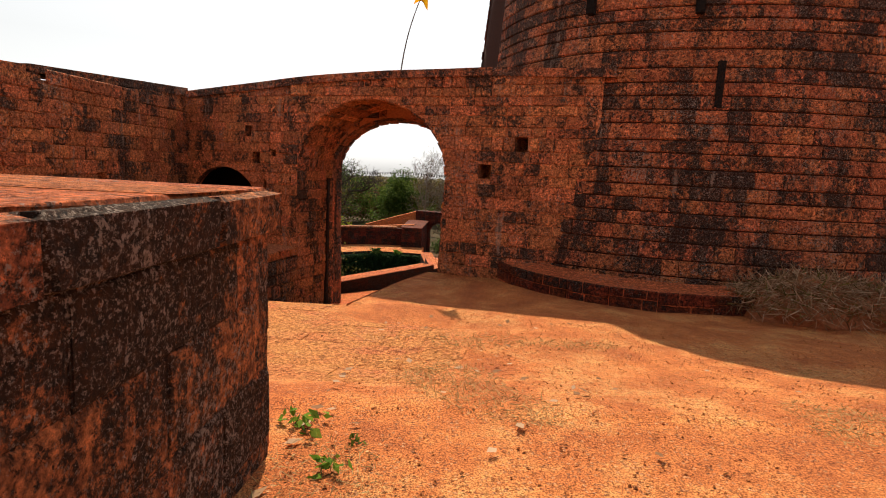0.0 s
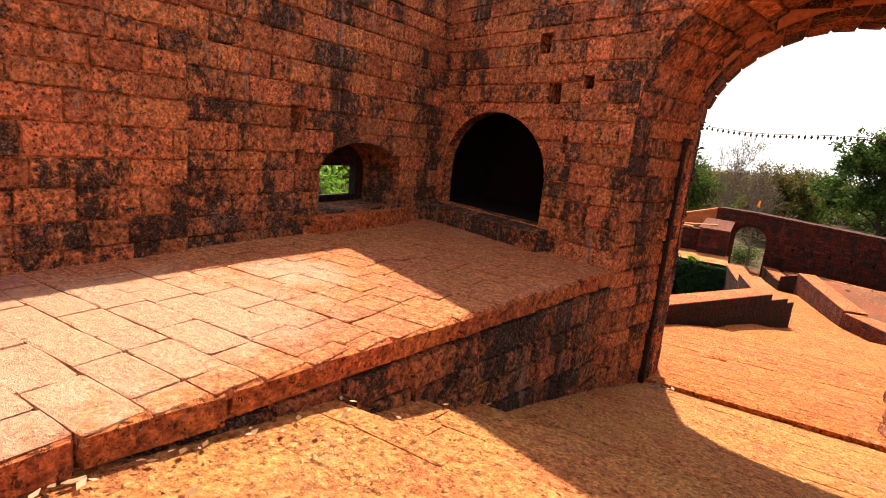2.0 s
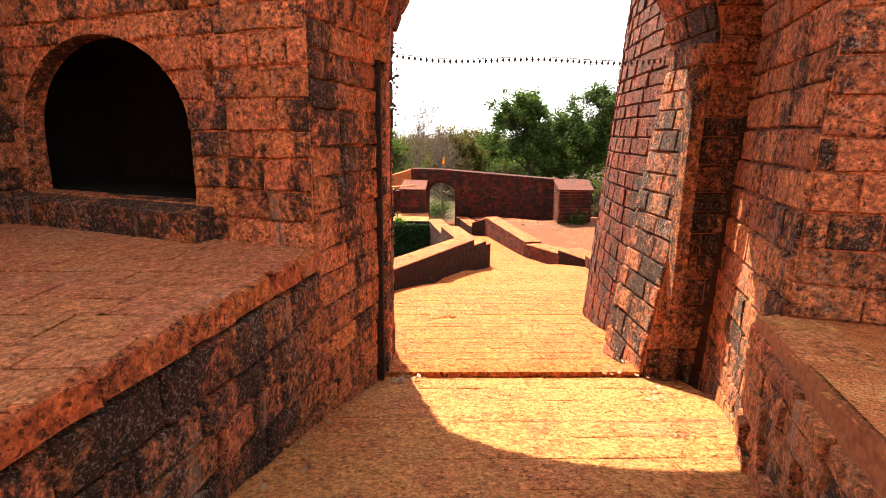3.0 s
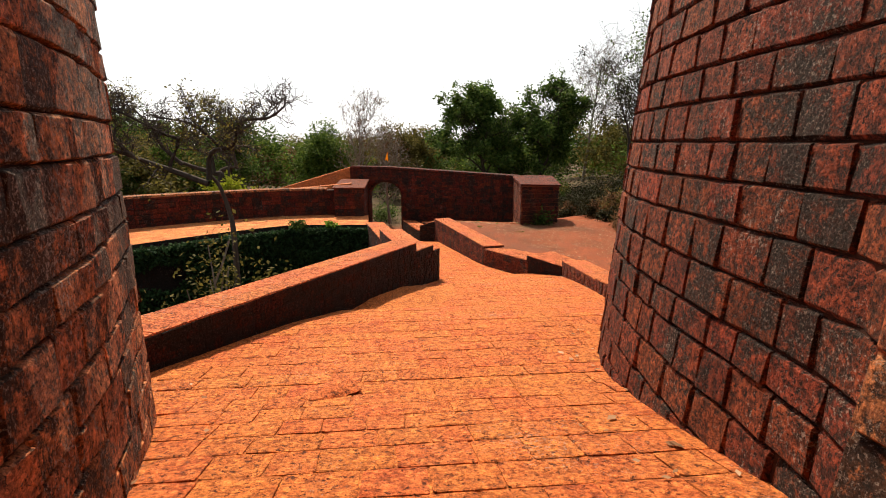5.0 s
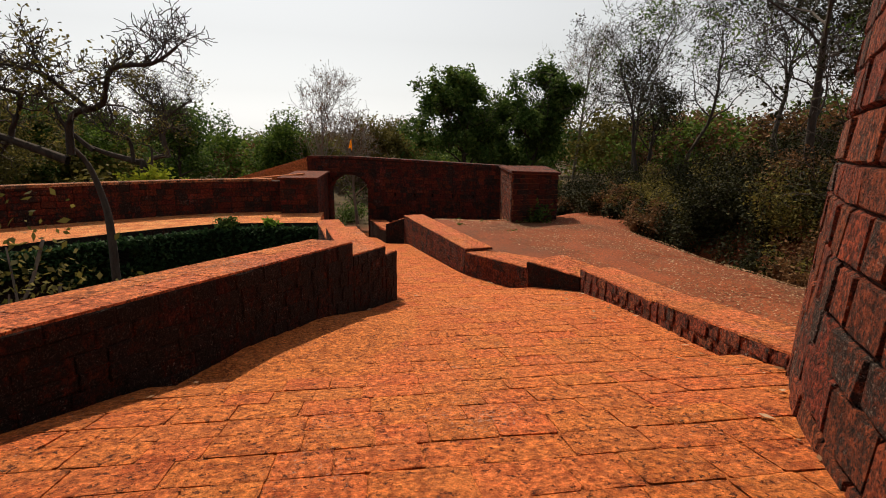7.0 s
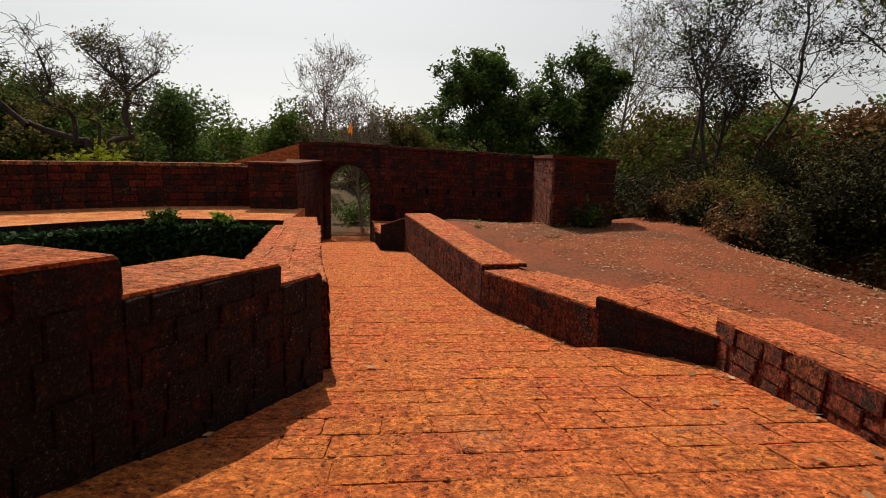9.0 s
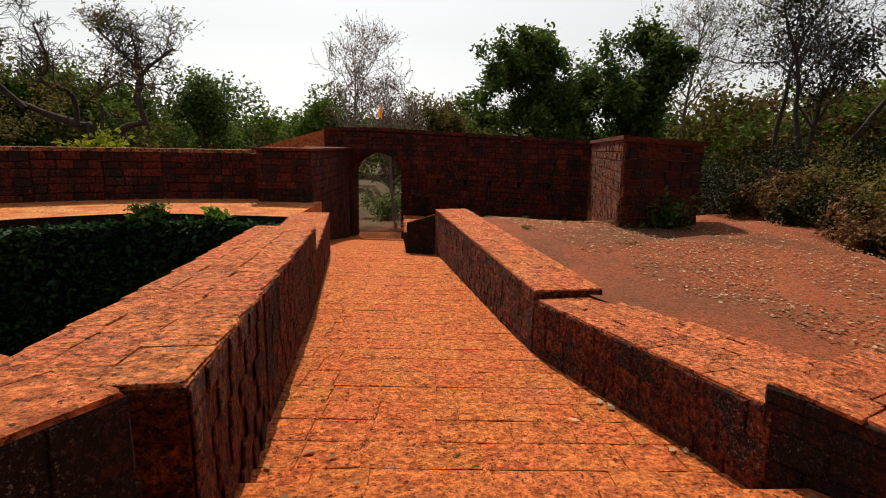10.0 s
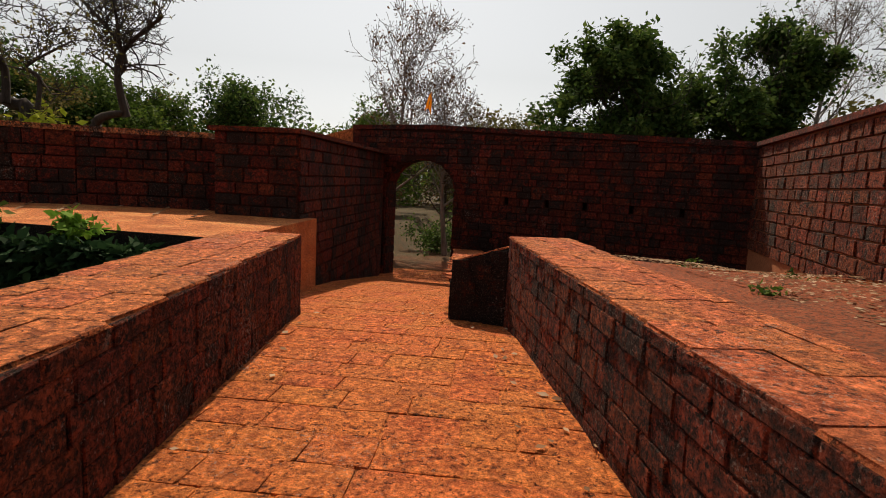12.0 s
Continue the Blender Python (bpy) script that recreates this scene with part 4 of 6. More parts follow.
# ---- towers ----
TOWER = [(0.28, 10.2), (0.5, 11.0), (0.58, 12.2), (0.78, 13.4), (1.25, 14.4), (1.95, 15.5), (3.2, 16.6), (5.5, 17.0), (8, 16), (9.8, 13.5), (10, 10.5), (9.2, 8.2), (7.2, 6.9), (5, 6.45), (3.4, 6.6), (2.2, 7.02), (1.5, 7.6), (0.95, 8.4), (0.6, 9.3)]
BASTION = [(-2.1, 10.4), (-2.2, 11.2), (-2.42, 12.0), (-2.7, 12.7), (-3.3, 13.3), (-4.1, 13.6), (-4.9, 13.2), (-4.9, 12.4), (-3.7, 11.9), (-2.7, 11.2)]


def tower(name, plan, low, high, batter, zref, label, stretches, seed, course, length):
    """A round tower whose wall leans inwards, true to its plan at zref; stones are laid on stretches of its rim:
    (first corner, last corner, from height, places near which they are single, stone)."""
    loop = smooth_loop(plan, 10)
    mid = loop.mean(axis=0)
    inward = np.array([unit(mid - p) for p in loop])
    k = len(loop)
    v = [(*(p + w * batter * (z - zref)), z) for z in (low, high) for p, w in zip(loop, inward)]
    f = [(i, (i + 1) % k, k + (i + 1) % k, k + i) for i in range(k)]
    if sum(loop[i][0] * loop[(i + 1) % k][1] - loop[(i + 1) % k][0] * loop[i][1] for i in range(k)) < 0:
        f = [q[::-1] for q in f]
    f.append(tuple(range(k, 2 * k)))
    ob = tagged(piece(name, v, f, M_JOINT_DARK), label, "tower", kind="structure")
    for n_, (a, b, z0, near, mat) in enumerate(stretches):
        ids = [i % k for i in range(a * 10, b * 10 + 1)]
        pts, iw = loop[ids], inward[ids]
        cum = np.concatenate([[0], np.cumsum(np.linalg.norm(np.diff(pts, axis=0), axis=1))])

        def surf(u, vv):
            u = min(max(u, 0), cum[-1])
            i = max(0, min(len(pts) - 2, int(np.searchsorted(cum, u) - 1)))
            s = (u - cum[i]) / (cum[i + 1] - cum[i])
            w = iw[i] * (1 - s) + iw[i + 1] * s
            z = z0 + vv
            p2 = pts[i] * (1 - s) + pts[i + 1] * s + w * batter * (z - zref)
            t2 = pts[i + 1] - pts[i]
            tu, tv = unit((*t2, 0)), unit((*(w * batter), 1))
            nn = np.cross(tu, tv)
            if nn[0] * w[0] + nn[1] * w[1] > 0:
                nn, tu = -nn, -tu
            return np.array((*p2, z)), tu, tv, nn

        lay(ob, surf, high - z0, lambda p, q: [(0, cum[-1])], course, length, mat, near, depth=0.026, gap=0.012 if mat is M_TOWER_YARD else 0.006, single=290, seed=seed + n_)
    return ob


# ramp side in the dark, shaded copy of the stone, yard side in the light one
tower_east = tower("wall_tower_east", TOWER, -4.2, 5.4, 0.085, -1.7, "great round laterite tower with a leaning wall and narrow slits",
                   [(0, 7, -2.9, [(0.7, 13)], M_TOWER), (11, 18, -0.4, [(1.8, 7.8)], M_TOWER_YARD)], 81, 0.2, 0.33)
bastion_west = tower("wall_bastion_west", BASTION, -7.2, 2.6, 0.03, -1.7, "rounded laterite bastion beside the gate, dark with lichen",
                     [(0, 5, -2.5, [(-2.4, 12)], M_WALL_DARK)], 85, 0.19, 0.3)
# a low ledge round the tower's foot in the yard
LEDGE = smooth_loop([(0.95, 8.2), (1.25, 7.25), (1.9, 6.45), (2.9, 5.95), (4.1, 5.95)], 6, False)
LEDGE_IN = smooth_loop([(1.4, 8.4), (1.75, 7.55), (2.3, 6.95), (3.2, 6.5), (4.3, 6.5)], 6, False)
ledge = tagged(prism("wall_ledge", [tuple(p) for p in LEDGE] + [tuple(p) for p in LEDGE_IN[::-1]], -0.6, [0.17] * len(LEDGE) + [0.2] * len(LEDGE_IN), M_COPE), "low dusty ledge round the foot of the tower", "ledge", kind="structure")
for i in range(0, len(LEDGE) - 3, 3):
    a, b = LEDGE[i], LEDGE[i + 3]
    lay_quad(ledge, (*a, -0.1), (*b, -0.1), (*b, 0.18), (*a, 0.18), 0.14, 0.34, M_TOWER, [(1.2, 7)], depth=0.03, single=6, seed=90 + i)

# dark boxes set in the tower's yard side; their colour stands for the slits' shade
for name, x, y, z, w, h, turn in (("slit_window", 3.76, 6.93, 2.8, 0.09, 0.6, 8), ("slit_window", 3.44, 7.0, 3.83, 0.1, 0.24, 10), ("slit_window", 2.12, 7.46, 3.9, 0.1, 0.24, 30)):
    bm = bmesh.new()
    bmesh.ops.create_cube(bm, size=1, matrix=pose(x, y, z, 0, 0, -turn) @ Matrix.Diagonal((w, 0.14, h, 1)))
    part(name, bm, M_RECESS_SHADE, tower_east, "narrow dark box that stands for a slit")

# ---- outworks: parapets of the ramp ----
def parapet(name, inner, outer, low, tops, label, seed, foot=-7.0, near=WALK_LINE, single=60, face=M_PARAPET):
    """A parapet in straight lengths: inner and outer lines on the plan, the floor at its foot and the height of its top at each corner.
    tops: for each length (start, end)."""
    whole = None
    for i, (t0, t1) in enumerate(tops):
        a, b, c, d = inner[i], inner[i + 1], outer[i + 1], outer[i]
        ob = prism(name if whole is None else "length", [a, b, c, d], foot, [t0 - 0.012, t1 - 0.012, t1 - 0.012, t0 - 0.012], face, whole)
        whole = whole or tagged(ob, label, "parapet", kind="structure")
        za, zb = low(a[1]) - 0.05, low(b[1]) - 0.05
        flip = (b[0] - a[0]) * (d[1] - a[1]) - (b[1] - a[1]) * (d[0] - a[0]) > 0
        # sides carry shade in their dark stone; sunlit tops get the lighter stone
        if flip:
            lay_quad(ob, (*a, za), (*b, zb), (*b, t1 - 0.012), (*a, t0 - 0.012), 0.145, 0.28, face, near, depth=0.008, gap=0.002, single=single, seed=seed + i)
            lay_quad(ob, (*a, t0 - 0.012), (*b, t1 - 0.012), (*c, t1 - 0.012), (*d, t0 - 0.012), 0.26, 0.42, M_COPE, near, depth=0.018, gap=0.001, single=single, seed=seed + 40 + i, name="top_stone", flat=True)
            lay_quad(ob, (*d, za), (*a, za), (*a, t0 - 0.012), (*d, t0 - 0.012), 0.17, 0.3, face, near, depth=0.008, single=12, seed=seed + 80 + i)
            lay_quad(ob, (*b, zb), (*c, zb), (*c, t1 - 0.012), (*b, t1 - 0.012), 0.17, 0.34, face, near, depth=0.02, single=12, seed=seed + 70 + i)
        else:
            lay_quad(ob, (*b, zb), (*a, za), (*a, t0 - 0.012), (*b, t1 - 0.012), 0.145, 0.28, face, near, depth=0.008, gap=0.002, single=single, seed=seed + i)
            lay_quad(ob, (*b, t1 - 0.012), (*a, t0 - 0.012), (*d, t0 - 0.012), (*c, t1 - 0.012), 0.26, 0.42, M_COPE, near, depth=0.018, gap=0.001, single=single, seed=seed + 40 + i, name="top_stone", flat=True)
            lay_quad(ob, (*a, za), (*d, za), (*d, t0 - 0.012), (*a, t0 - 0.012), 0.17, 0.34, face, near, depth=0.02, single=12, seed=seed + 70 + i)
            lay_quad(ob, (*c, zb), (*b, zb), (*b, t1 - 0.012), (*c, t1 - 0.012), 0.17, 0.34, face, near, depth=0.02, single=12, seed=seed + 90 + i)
    return whole


# parapet above the moat, from the bastion down to the bend
p1 = np.array((-3.2, 13.45))
p2 = np.array((0.1, 20.69))
w1 = unit(p2 - p1)
n1 = np.array((-w1[1], w1[0]))
at1 = lambda s, o: tuple(p1 + w1 * s + n1 * o)
len1 = float(np.linalg.norm(p2 - p1))
stops = [0, len1 - 1.42, len1 - 0.42, len1]
tops1 = [(-1.68, -2.02), (-2.18, -2.24), (-2.36, -2.38)]
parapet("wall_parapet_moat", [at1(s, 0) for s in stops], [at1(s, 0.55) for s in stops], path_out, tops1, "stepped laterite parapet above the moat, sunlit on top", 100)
# dust that has drifted against the parapet's foot
drift_v = []
for k, s_ in enumerate(np.linspace(3.3, 7.0, 20)):
    for i in range(7):
        o = -1.3 * i / 6
        x, y = at1(s_, o)
        rise = 0.13 * (1 - i / 6) ** 1.4 * min(1, (s_ - 3.3) / 1.2) * min(1, (7.0 - s_) / 1.2)
        drift_v.append((x, y, path_out(y) + rise - 0.012 + 0.008 * noise.noise(Vector((x * 3, y * 3, 2)))))
drift_f = [(7 * k + i, 7 * k + i + 1, 7 * k + i + 8, 7 * k + i + 7) for k in range(19) for i in range(6)]
tagged(piece("floor_drift", drift_v, [q[::-1] for q in drift_f], M_PAVE, smooth=True), "drift of orange dust against the foot of the parapet", "dust", kind="structure")
# parapet beyond the bend
stops2 = [(0.1, 20.98), (-0.13, 22.4), (-0.56, 25.65), (-1.13, 29.35)]
outer2 = [(-0.55, 20.9), (-0.82, 22.4), (-1.25, 25.65), (-1.8, 29.35)]
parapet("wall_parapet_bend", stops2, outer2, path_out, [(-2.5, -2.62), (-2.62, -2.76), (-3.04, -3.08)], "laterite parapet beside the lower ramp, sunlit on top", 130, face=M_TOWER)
# low wall that holds the terrace
stops3 = [(2.35, 15.9), (2.75, 18.4), (3.0, 20.93)]
parapet("wall_terrace_upper", stops3, [(x + 0.55, y) for x, y in stops3], path_out, [(-2.2, -2.54), (-2.56, -2.78)], "low laterite kerb wall along the ramp", 160, foot=-5, face=M_TOWER)
parapet("wall_terrace_step", [(2.98, 20.88), (2.38, 21.74)], [(3.6, 21.1), (3.2, 22.2)], path_out, [(-2.9, -2.82)], "step of the low laterite kerb wall along the ramp", 165, foot=-5)
stops4 = [(2.4, 21.7), (1.7, 23.8), (0.86, 29.55)]
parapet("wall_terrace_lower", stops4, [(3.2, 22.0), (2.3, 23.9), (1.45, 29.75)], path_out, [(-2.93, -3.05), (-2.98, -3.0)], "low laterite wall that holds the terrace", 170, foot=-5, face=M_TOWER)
parapet("wall_terrace_end", [(0.86, 29.6), (0.3, 29.8), (-0.15, 36.1)], [(1.1, 30.3), (0.75, 30.4), (0.5, 36.0)], path_out, [(-3.1, -3.3), (-3.5, -4.0)], "stepped end of the terrace wall beside the far gate", 180, foot=-5.5)
STRIP = [(0.75, 34.9), (2.0, 34.3), (3.72, 28.9), (3.98, 29.2), (2.3, 34.75), (0.8, 35.4)]
strip = tagged(prism("trim_terrace_strip", STRIP, -4.2, [terrain_z(x + 0.35, y) + 0.05 for x, y in STRIP], M_COPE), "stone strip along the foot of the far wall", "paving", kind="structure")

# ---- moat, its far ledge and the curved outer wall ----
MOAT = smooth_loop([(-12.8, 17), (-11.6, 21), (-10, 23.8), (-8.8, 25.2), (-7.2, 26.9), (-5.6, 28.3), (-4.4, 29.0), (-3.05, 29.0), (-1.7, 28.9)], 4, False)
OUTER = smooth_loop([(-15.5, 17), (-14.2, 22), (-11.9, 26.5), (-9.8, 28.8), (-7.4, 30.5), (-5.3, 31.6), (-3.1, 31.95)], 4, False)
moat_ledge = tagged(prism("floor_moat_ledge", [tuple(p) for p in MOAT] + [(-1.75, 31.6)] + [tuple(p) for p in OUTER[::-1]], -7.2, -3.12, M_DIRT), "earth ledge between the moat and the curved wall", "ledge", kind="structure")
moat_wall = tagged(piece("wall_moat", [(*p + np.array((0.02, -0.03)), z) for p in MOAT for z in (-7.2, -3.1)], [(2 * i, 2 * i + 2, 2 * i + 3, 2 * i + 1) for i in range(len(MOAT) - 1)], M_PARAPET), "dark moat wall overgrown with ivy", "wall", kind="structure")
back = smooth_loop([(-16.1, 17), (-14.8, 22.3), (-12.3, 26.9), (-10.1, 29.3), (-7.6, 31.05), (-5.4, 32.15), (-3.1, 32.5)], 4, False)
outer_wall = tagged(prism("wall_outer_curved", [tuple(p) for p in OUTER] + [tuple(p) for p in back[::-1]], -6.5, -2.08, M_JOINT_DARK), "curved laterite outer wall with dark moss on its top", "wall", kind="structure")
for i in range(0, len(OUTER) - 1, 2):
    a, b = OUTER[i], OUTER[min(i + 2, len(OUTER) - 1)]
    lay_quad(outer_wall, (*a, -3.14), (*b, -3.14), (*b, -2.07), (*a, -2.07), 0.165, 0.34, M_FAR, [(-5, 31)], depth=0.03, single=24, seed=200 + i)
prism("moss_cap", [tuple(p) for p in OUTER[:-1] + np.array((0.03, -0.04))] + [tuple(p) for p in back[:-1][::-1]], -2.078, -2.0, M_WALL_DARK, outer_wall)

# pier left of the far gate, with its side turned to the gate
pier = tagged(prism("wall_gate_pier", [(-3.12, 31.42), (-1.93, 31.35), (-1.93, 36.78), (-3.0, 36.9)], -6, -1.99, M_JOINT_DARK), "laterite pier beside the far gate", "wall", kind="structure")
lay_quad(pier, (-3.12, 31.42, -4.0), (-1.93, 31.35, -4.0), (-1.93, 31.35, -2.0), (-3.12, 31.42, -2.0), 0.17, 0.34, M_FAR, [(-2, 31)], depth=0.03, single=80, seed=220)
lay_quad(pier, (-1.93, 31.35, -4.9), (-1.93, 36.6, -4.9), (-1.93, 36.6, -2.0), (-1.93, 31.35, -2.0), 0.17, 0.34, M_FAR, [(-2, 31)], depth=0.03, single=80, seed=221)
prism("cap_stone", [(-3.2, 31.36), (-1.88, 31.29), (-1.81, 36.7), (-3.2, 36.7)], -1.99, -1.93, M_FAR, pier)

# ---- far gate wall ----
FG0, FG_T = np.array((-2.8, 37.2)), unit((1, -0.42))
fu = lambda x: (x - FG0[0]) / FG_T[0]
far_arch = arch_loop(fu(-1.86), fu(-0.2), -6.0, -2.75, -2.06)
far_len = fu(5.15)
far_top = lambda u: -1.4 - 0.3 * max(0.0, u - fu(-0.9)) / (far_len - fu(-0.9))
far_pits = [(box_loop(fu(x), -2.95, 0.08, 0.15), 0.2) for x in (0.9, 1.7, 2.4, 3.2, 4.0)]
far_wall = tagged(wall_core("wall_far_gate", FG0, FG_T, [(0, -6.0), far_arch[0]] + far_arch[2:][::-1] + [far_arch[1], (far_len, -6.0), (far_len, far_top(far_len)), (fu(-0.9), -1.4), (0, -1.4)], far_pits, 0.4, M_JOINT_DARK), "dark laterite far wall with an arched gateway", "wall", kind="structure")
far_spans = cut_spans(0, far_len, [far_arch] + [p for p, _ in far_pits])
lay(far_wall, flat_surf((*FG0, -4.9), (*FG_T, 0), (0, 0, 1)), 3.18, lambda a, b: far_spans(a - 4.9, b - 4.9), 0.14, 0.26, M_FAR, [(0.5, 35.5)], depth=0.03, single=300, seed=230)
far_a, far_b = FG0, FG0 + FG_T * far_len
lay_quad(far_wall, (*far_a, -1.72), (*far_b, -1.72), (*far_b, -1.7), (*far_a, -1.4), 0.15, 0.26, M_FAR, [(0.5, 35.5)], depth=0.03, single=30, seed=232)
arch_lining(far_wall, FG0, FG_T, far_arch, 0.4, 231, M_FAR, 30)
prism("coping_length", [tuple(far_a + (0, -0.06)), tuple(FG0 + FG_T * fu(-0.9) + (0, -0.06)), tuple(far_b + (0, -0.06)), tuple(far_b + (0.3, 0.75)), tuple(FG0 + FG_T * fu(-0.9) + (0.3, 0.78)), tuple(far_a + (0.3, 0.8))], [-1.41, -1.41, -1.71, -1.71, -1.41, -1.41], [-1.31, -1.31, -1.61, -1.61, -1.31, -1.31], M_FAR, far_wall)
# sloping stair wall behind the pier
tagged(prism("wall_stair", [(-2.75, 37.25), (-2.75, 38.0), (-6.4, 37.6), (-6.4, 36.9)], -6.5, [-1.36, -1.36, -2.45, -2.45], M_COPE), "sloping sunlit top of a stair wall", "wall", kind="structure")
tagged(prism("wall_stair_lower", [(-2.5, 32.7), (-2.5, 33.2), (-5.0, 33.3), (-5.0, 32.8)], -6, [-1.86, -1.86, -2.1, -2.1], M_COPE), "lower sloping slab of the stair wall", "wall", kind="structure")

# buttress-like block at the right end of the far wall
BX = [(5.05, 33.95), (3.95, 28.3), (5.55, 28.9), (6.9, 34.2), (6.0, 34.6)]
BT = [-1.68, -1.64, -1.72, -1.7, -1.7]
block_end = tagged(prism("wall_far_block", BX, -5, BT, M_MORTAR), "long block of laterite masonry with one sunlit side", "wall", kind="structure")
# sunlit side in redder, lighter stone than the front: light put into colour
lay_quad(block_end, (5.05, 33.95, -3.4), (3.95, 28.3, -3.4), (3.95, 28.3, -1.66), (5.05, 33.95, -1.7), 0.16, 0.28, M_TOWER, [(4.3, 30)], depth=0.03, gap=0.01, single=140, seed=240)
lay_quad(block_end, (3.95, 28.3, -3.4), (5.55, 28.9, -3.4), (5.55, 28.9, -1.74), (3.95, 28.3, -1.66), 0.16, 0.32, M_FAR, [(4.3, 29)], depth=0.03, single=70, seed=241)
prism("cap_slab", [(4.97, 33.95), (3.88, 28.22), (5.62, 28.84), (6.97, 34.2), (6.0, 34.6)], BT, [t + 0.07 for t in BT], M_FAR, block_end)


# ---- vegetation ----
LEAF = np.array([(0, 0, 0), (0.28, 0.42, 0.05), (0, 1, 0), (-0.28, 0.42, 0.05)])


def leaves_mesh(name, pts, size, mat, r, up=0.35, wide=1.0, spread=0.4):
    """Single leaves at the given places, each a pointed blade folded on its midrib."""
    n = len(pts)
    d = r.normal(size=(n, 3))
    d[:, 2] = d[:, 2] * 0.7 - 0.25
    d /= np.linalg.norm(d, axis=1, keepdims=True)
    s = r.normal(size=(n, 3))
    s[:, 2] *= 1 - up
    s -= d * (s * d).sum(1, keepdims=True)
    s /= np.linalg.norm(s, axis=1, keepdims=True)
    k = np.cross(d, s)
    sz = size * r.uniform(1 - spread, 1 + spread, size=(n, 1))
    v = np.empty((n, 4, 3))
    for j, (a, b, c) in enumerate(LEAF):
        v[:, j] = pts + (s * a * wide + d * b + k * c) * sz
    me = bpy.data.meshes.new(name)
    me.vertices.add(4 * n)
    me.vertices.foreach_set("co", v.reshape(-1))
    me.loops.add(4 * n)
    me.loops.foreach_set("vertex_index", np.arange(4 * n, dtype=np.int32))
    me.polygons.add(n)
    me.polygons.foreach_set("loop_start", np.arange(0, 4 * n, 4, dtype=np.int32))
    me.polygons.foreach_set("loop_total", np.full(n, 4, dtype=np.int32))
    me.materials.append(mat)
    me.update(calc_edges=True)
    return me


def tube(verts, faces, pts, radii, sides):
    start = len(verts)
    for i, p in enumerate(pts):
        t = unit(pts[min(i + 1, len(pts) - 1)] - pts[max(i - 1, 0)])
        a = unit(np.cross(t, (0.31, 0.2, 0.93) if abs(t[2]) < 0.9 else (1, 0.1, 0)))
        b = np.cross(t, a)
        for k in range(sides):
            ang = 2 * math.pi * k / sides
            verts.append(p + (a * math.cos(ang) + b * math.sin(ang)) * radii[i])
    for i in range(len(pts) - 1):
        for k in range(sides):
            faces.append((start + i * sides + k, start + i * sides + (k + 1) % sides, start + (i + 1) * sides + (k + 1) % sides, start + (i + 1) * sides + k))


def limb_into(verts, faces, tips, r, p, d, length, rad, level, levels, twist, flat, rise=0.1, kids=(3, 6)):
    """A branch that bends, thins and forks, down to its twigs."""
    steps = 5 if level < 2 else 3
    pts, dd = [p], d
    for _ in range(steps):
        dd = unit(dd + r.normal(size=3) * twist + np.array((0, 0, rise)))
        pts.append(pts[-1] + dd * length / steps)
    radii = [max(0.0075, rad * (1 - 0.6 * i / steps)) for i in range(steps + 1)]
    tube(verts, faces, pts, radii, 5 if level < 2 else 3)
    if level >= levels:
        tips.extend(pts[1:])
        return
    if level == levels - 1:
        tips.append(pts[-1])
    n = int(r.integers(*kids))
    for k in range(n):
        at = 0.3 + 0.7 * (k + r.uniform(0, 0.9)) / n
        i = min(steps - 1, int(at * steps))
        q = pts[i] + (pts[i + 1] - pts[i]) * (at * steps - i)
        nd = unit(dd * 0.6 + unit(r.normal(size=3) * (1, 1, flat)) + np.array((0, 0, 0.15)))
        limb_into(verts, faces, tips, r, q, nd, length * r.uniform(0.5, 0.72), radii[i] * r.uniform(0.5, 0.7), level + 1, levels, twist, flat, rise, kids)


def crown_on(root, tips, r, leaves, leaf, leaf_size, clump, gaps=0.0):
    """Leaves round the twigs, gathered in clumps with gaps between them."""
    if leaves:
        t = np.array(tips)
        shift = r.uniform(0, 50, 3)
        keep = [noise.noise(Vector(p * 0.6 + shift)) > gaps for p in t]
        t = t[np.array(keep)] if sum(keep) > 20 else t
        pts = t[r.integers(0, len(t), leaves)] + r.normal(size=(leaves, 3)) * clump
        ob = new("crown", leaves_mesh("crown", pts, leaf_size, leaf, r))
        ob.parent = root


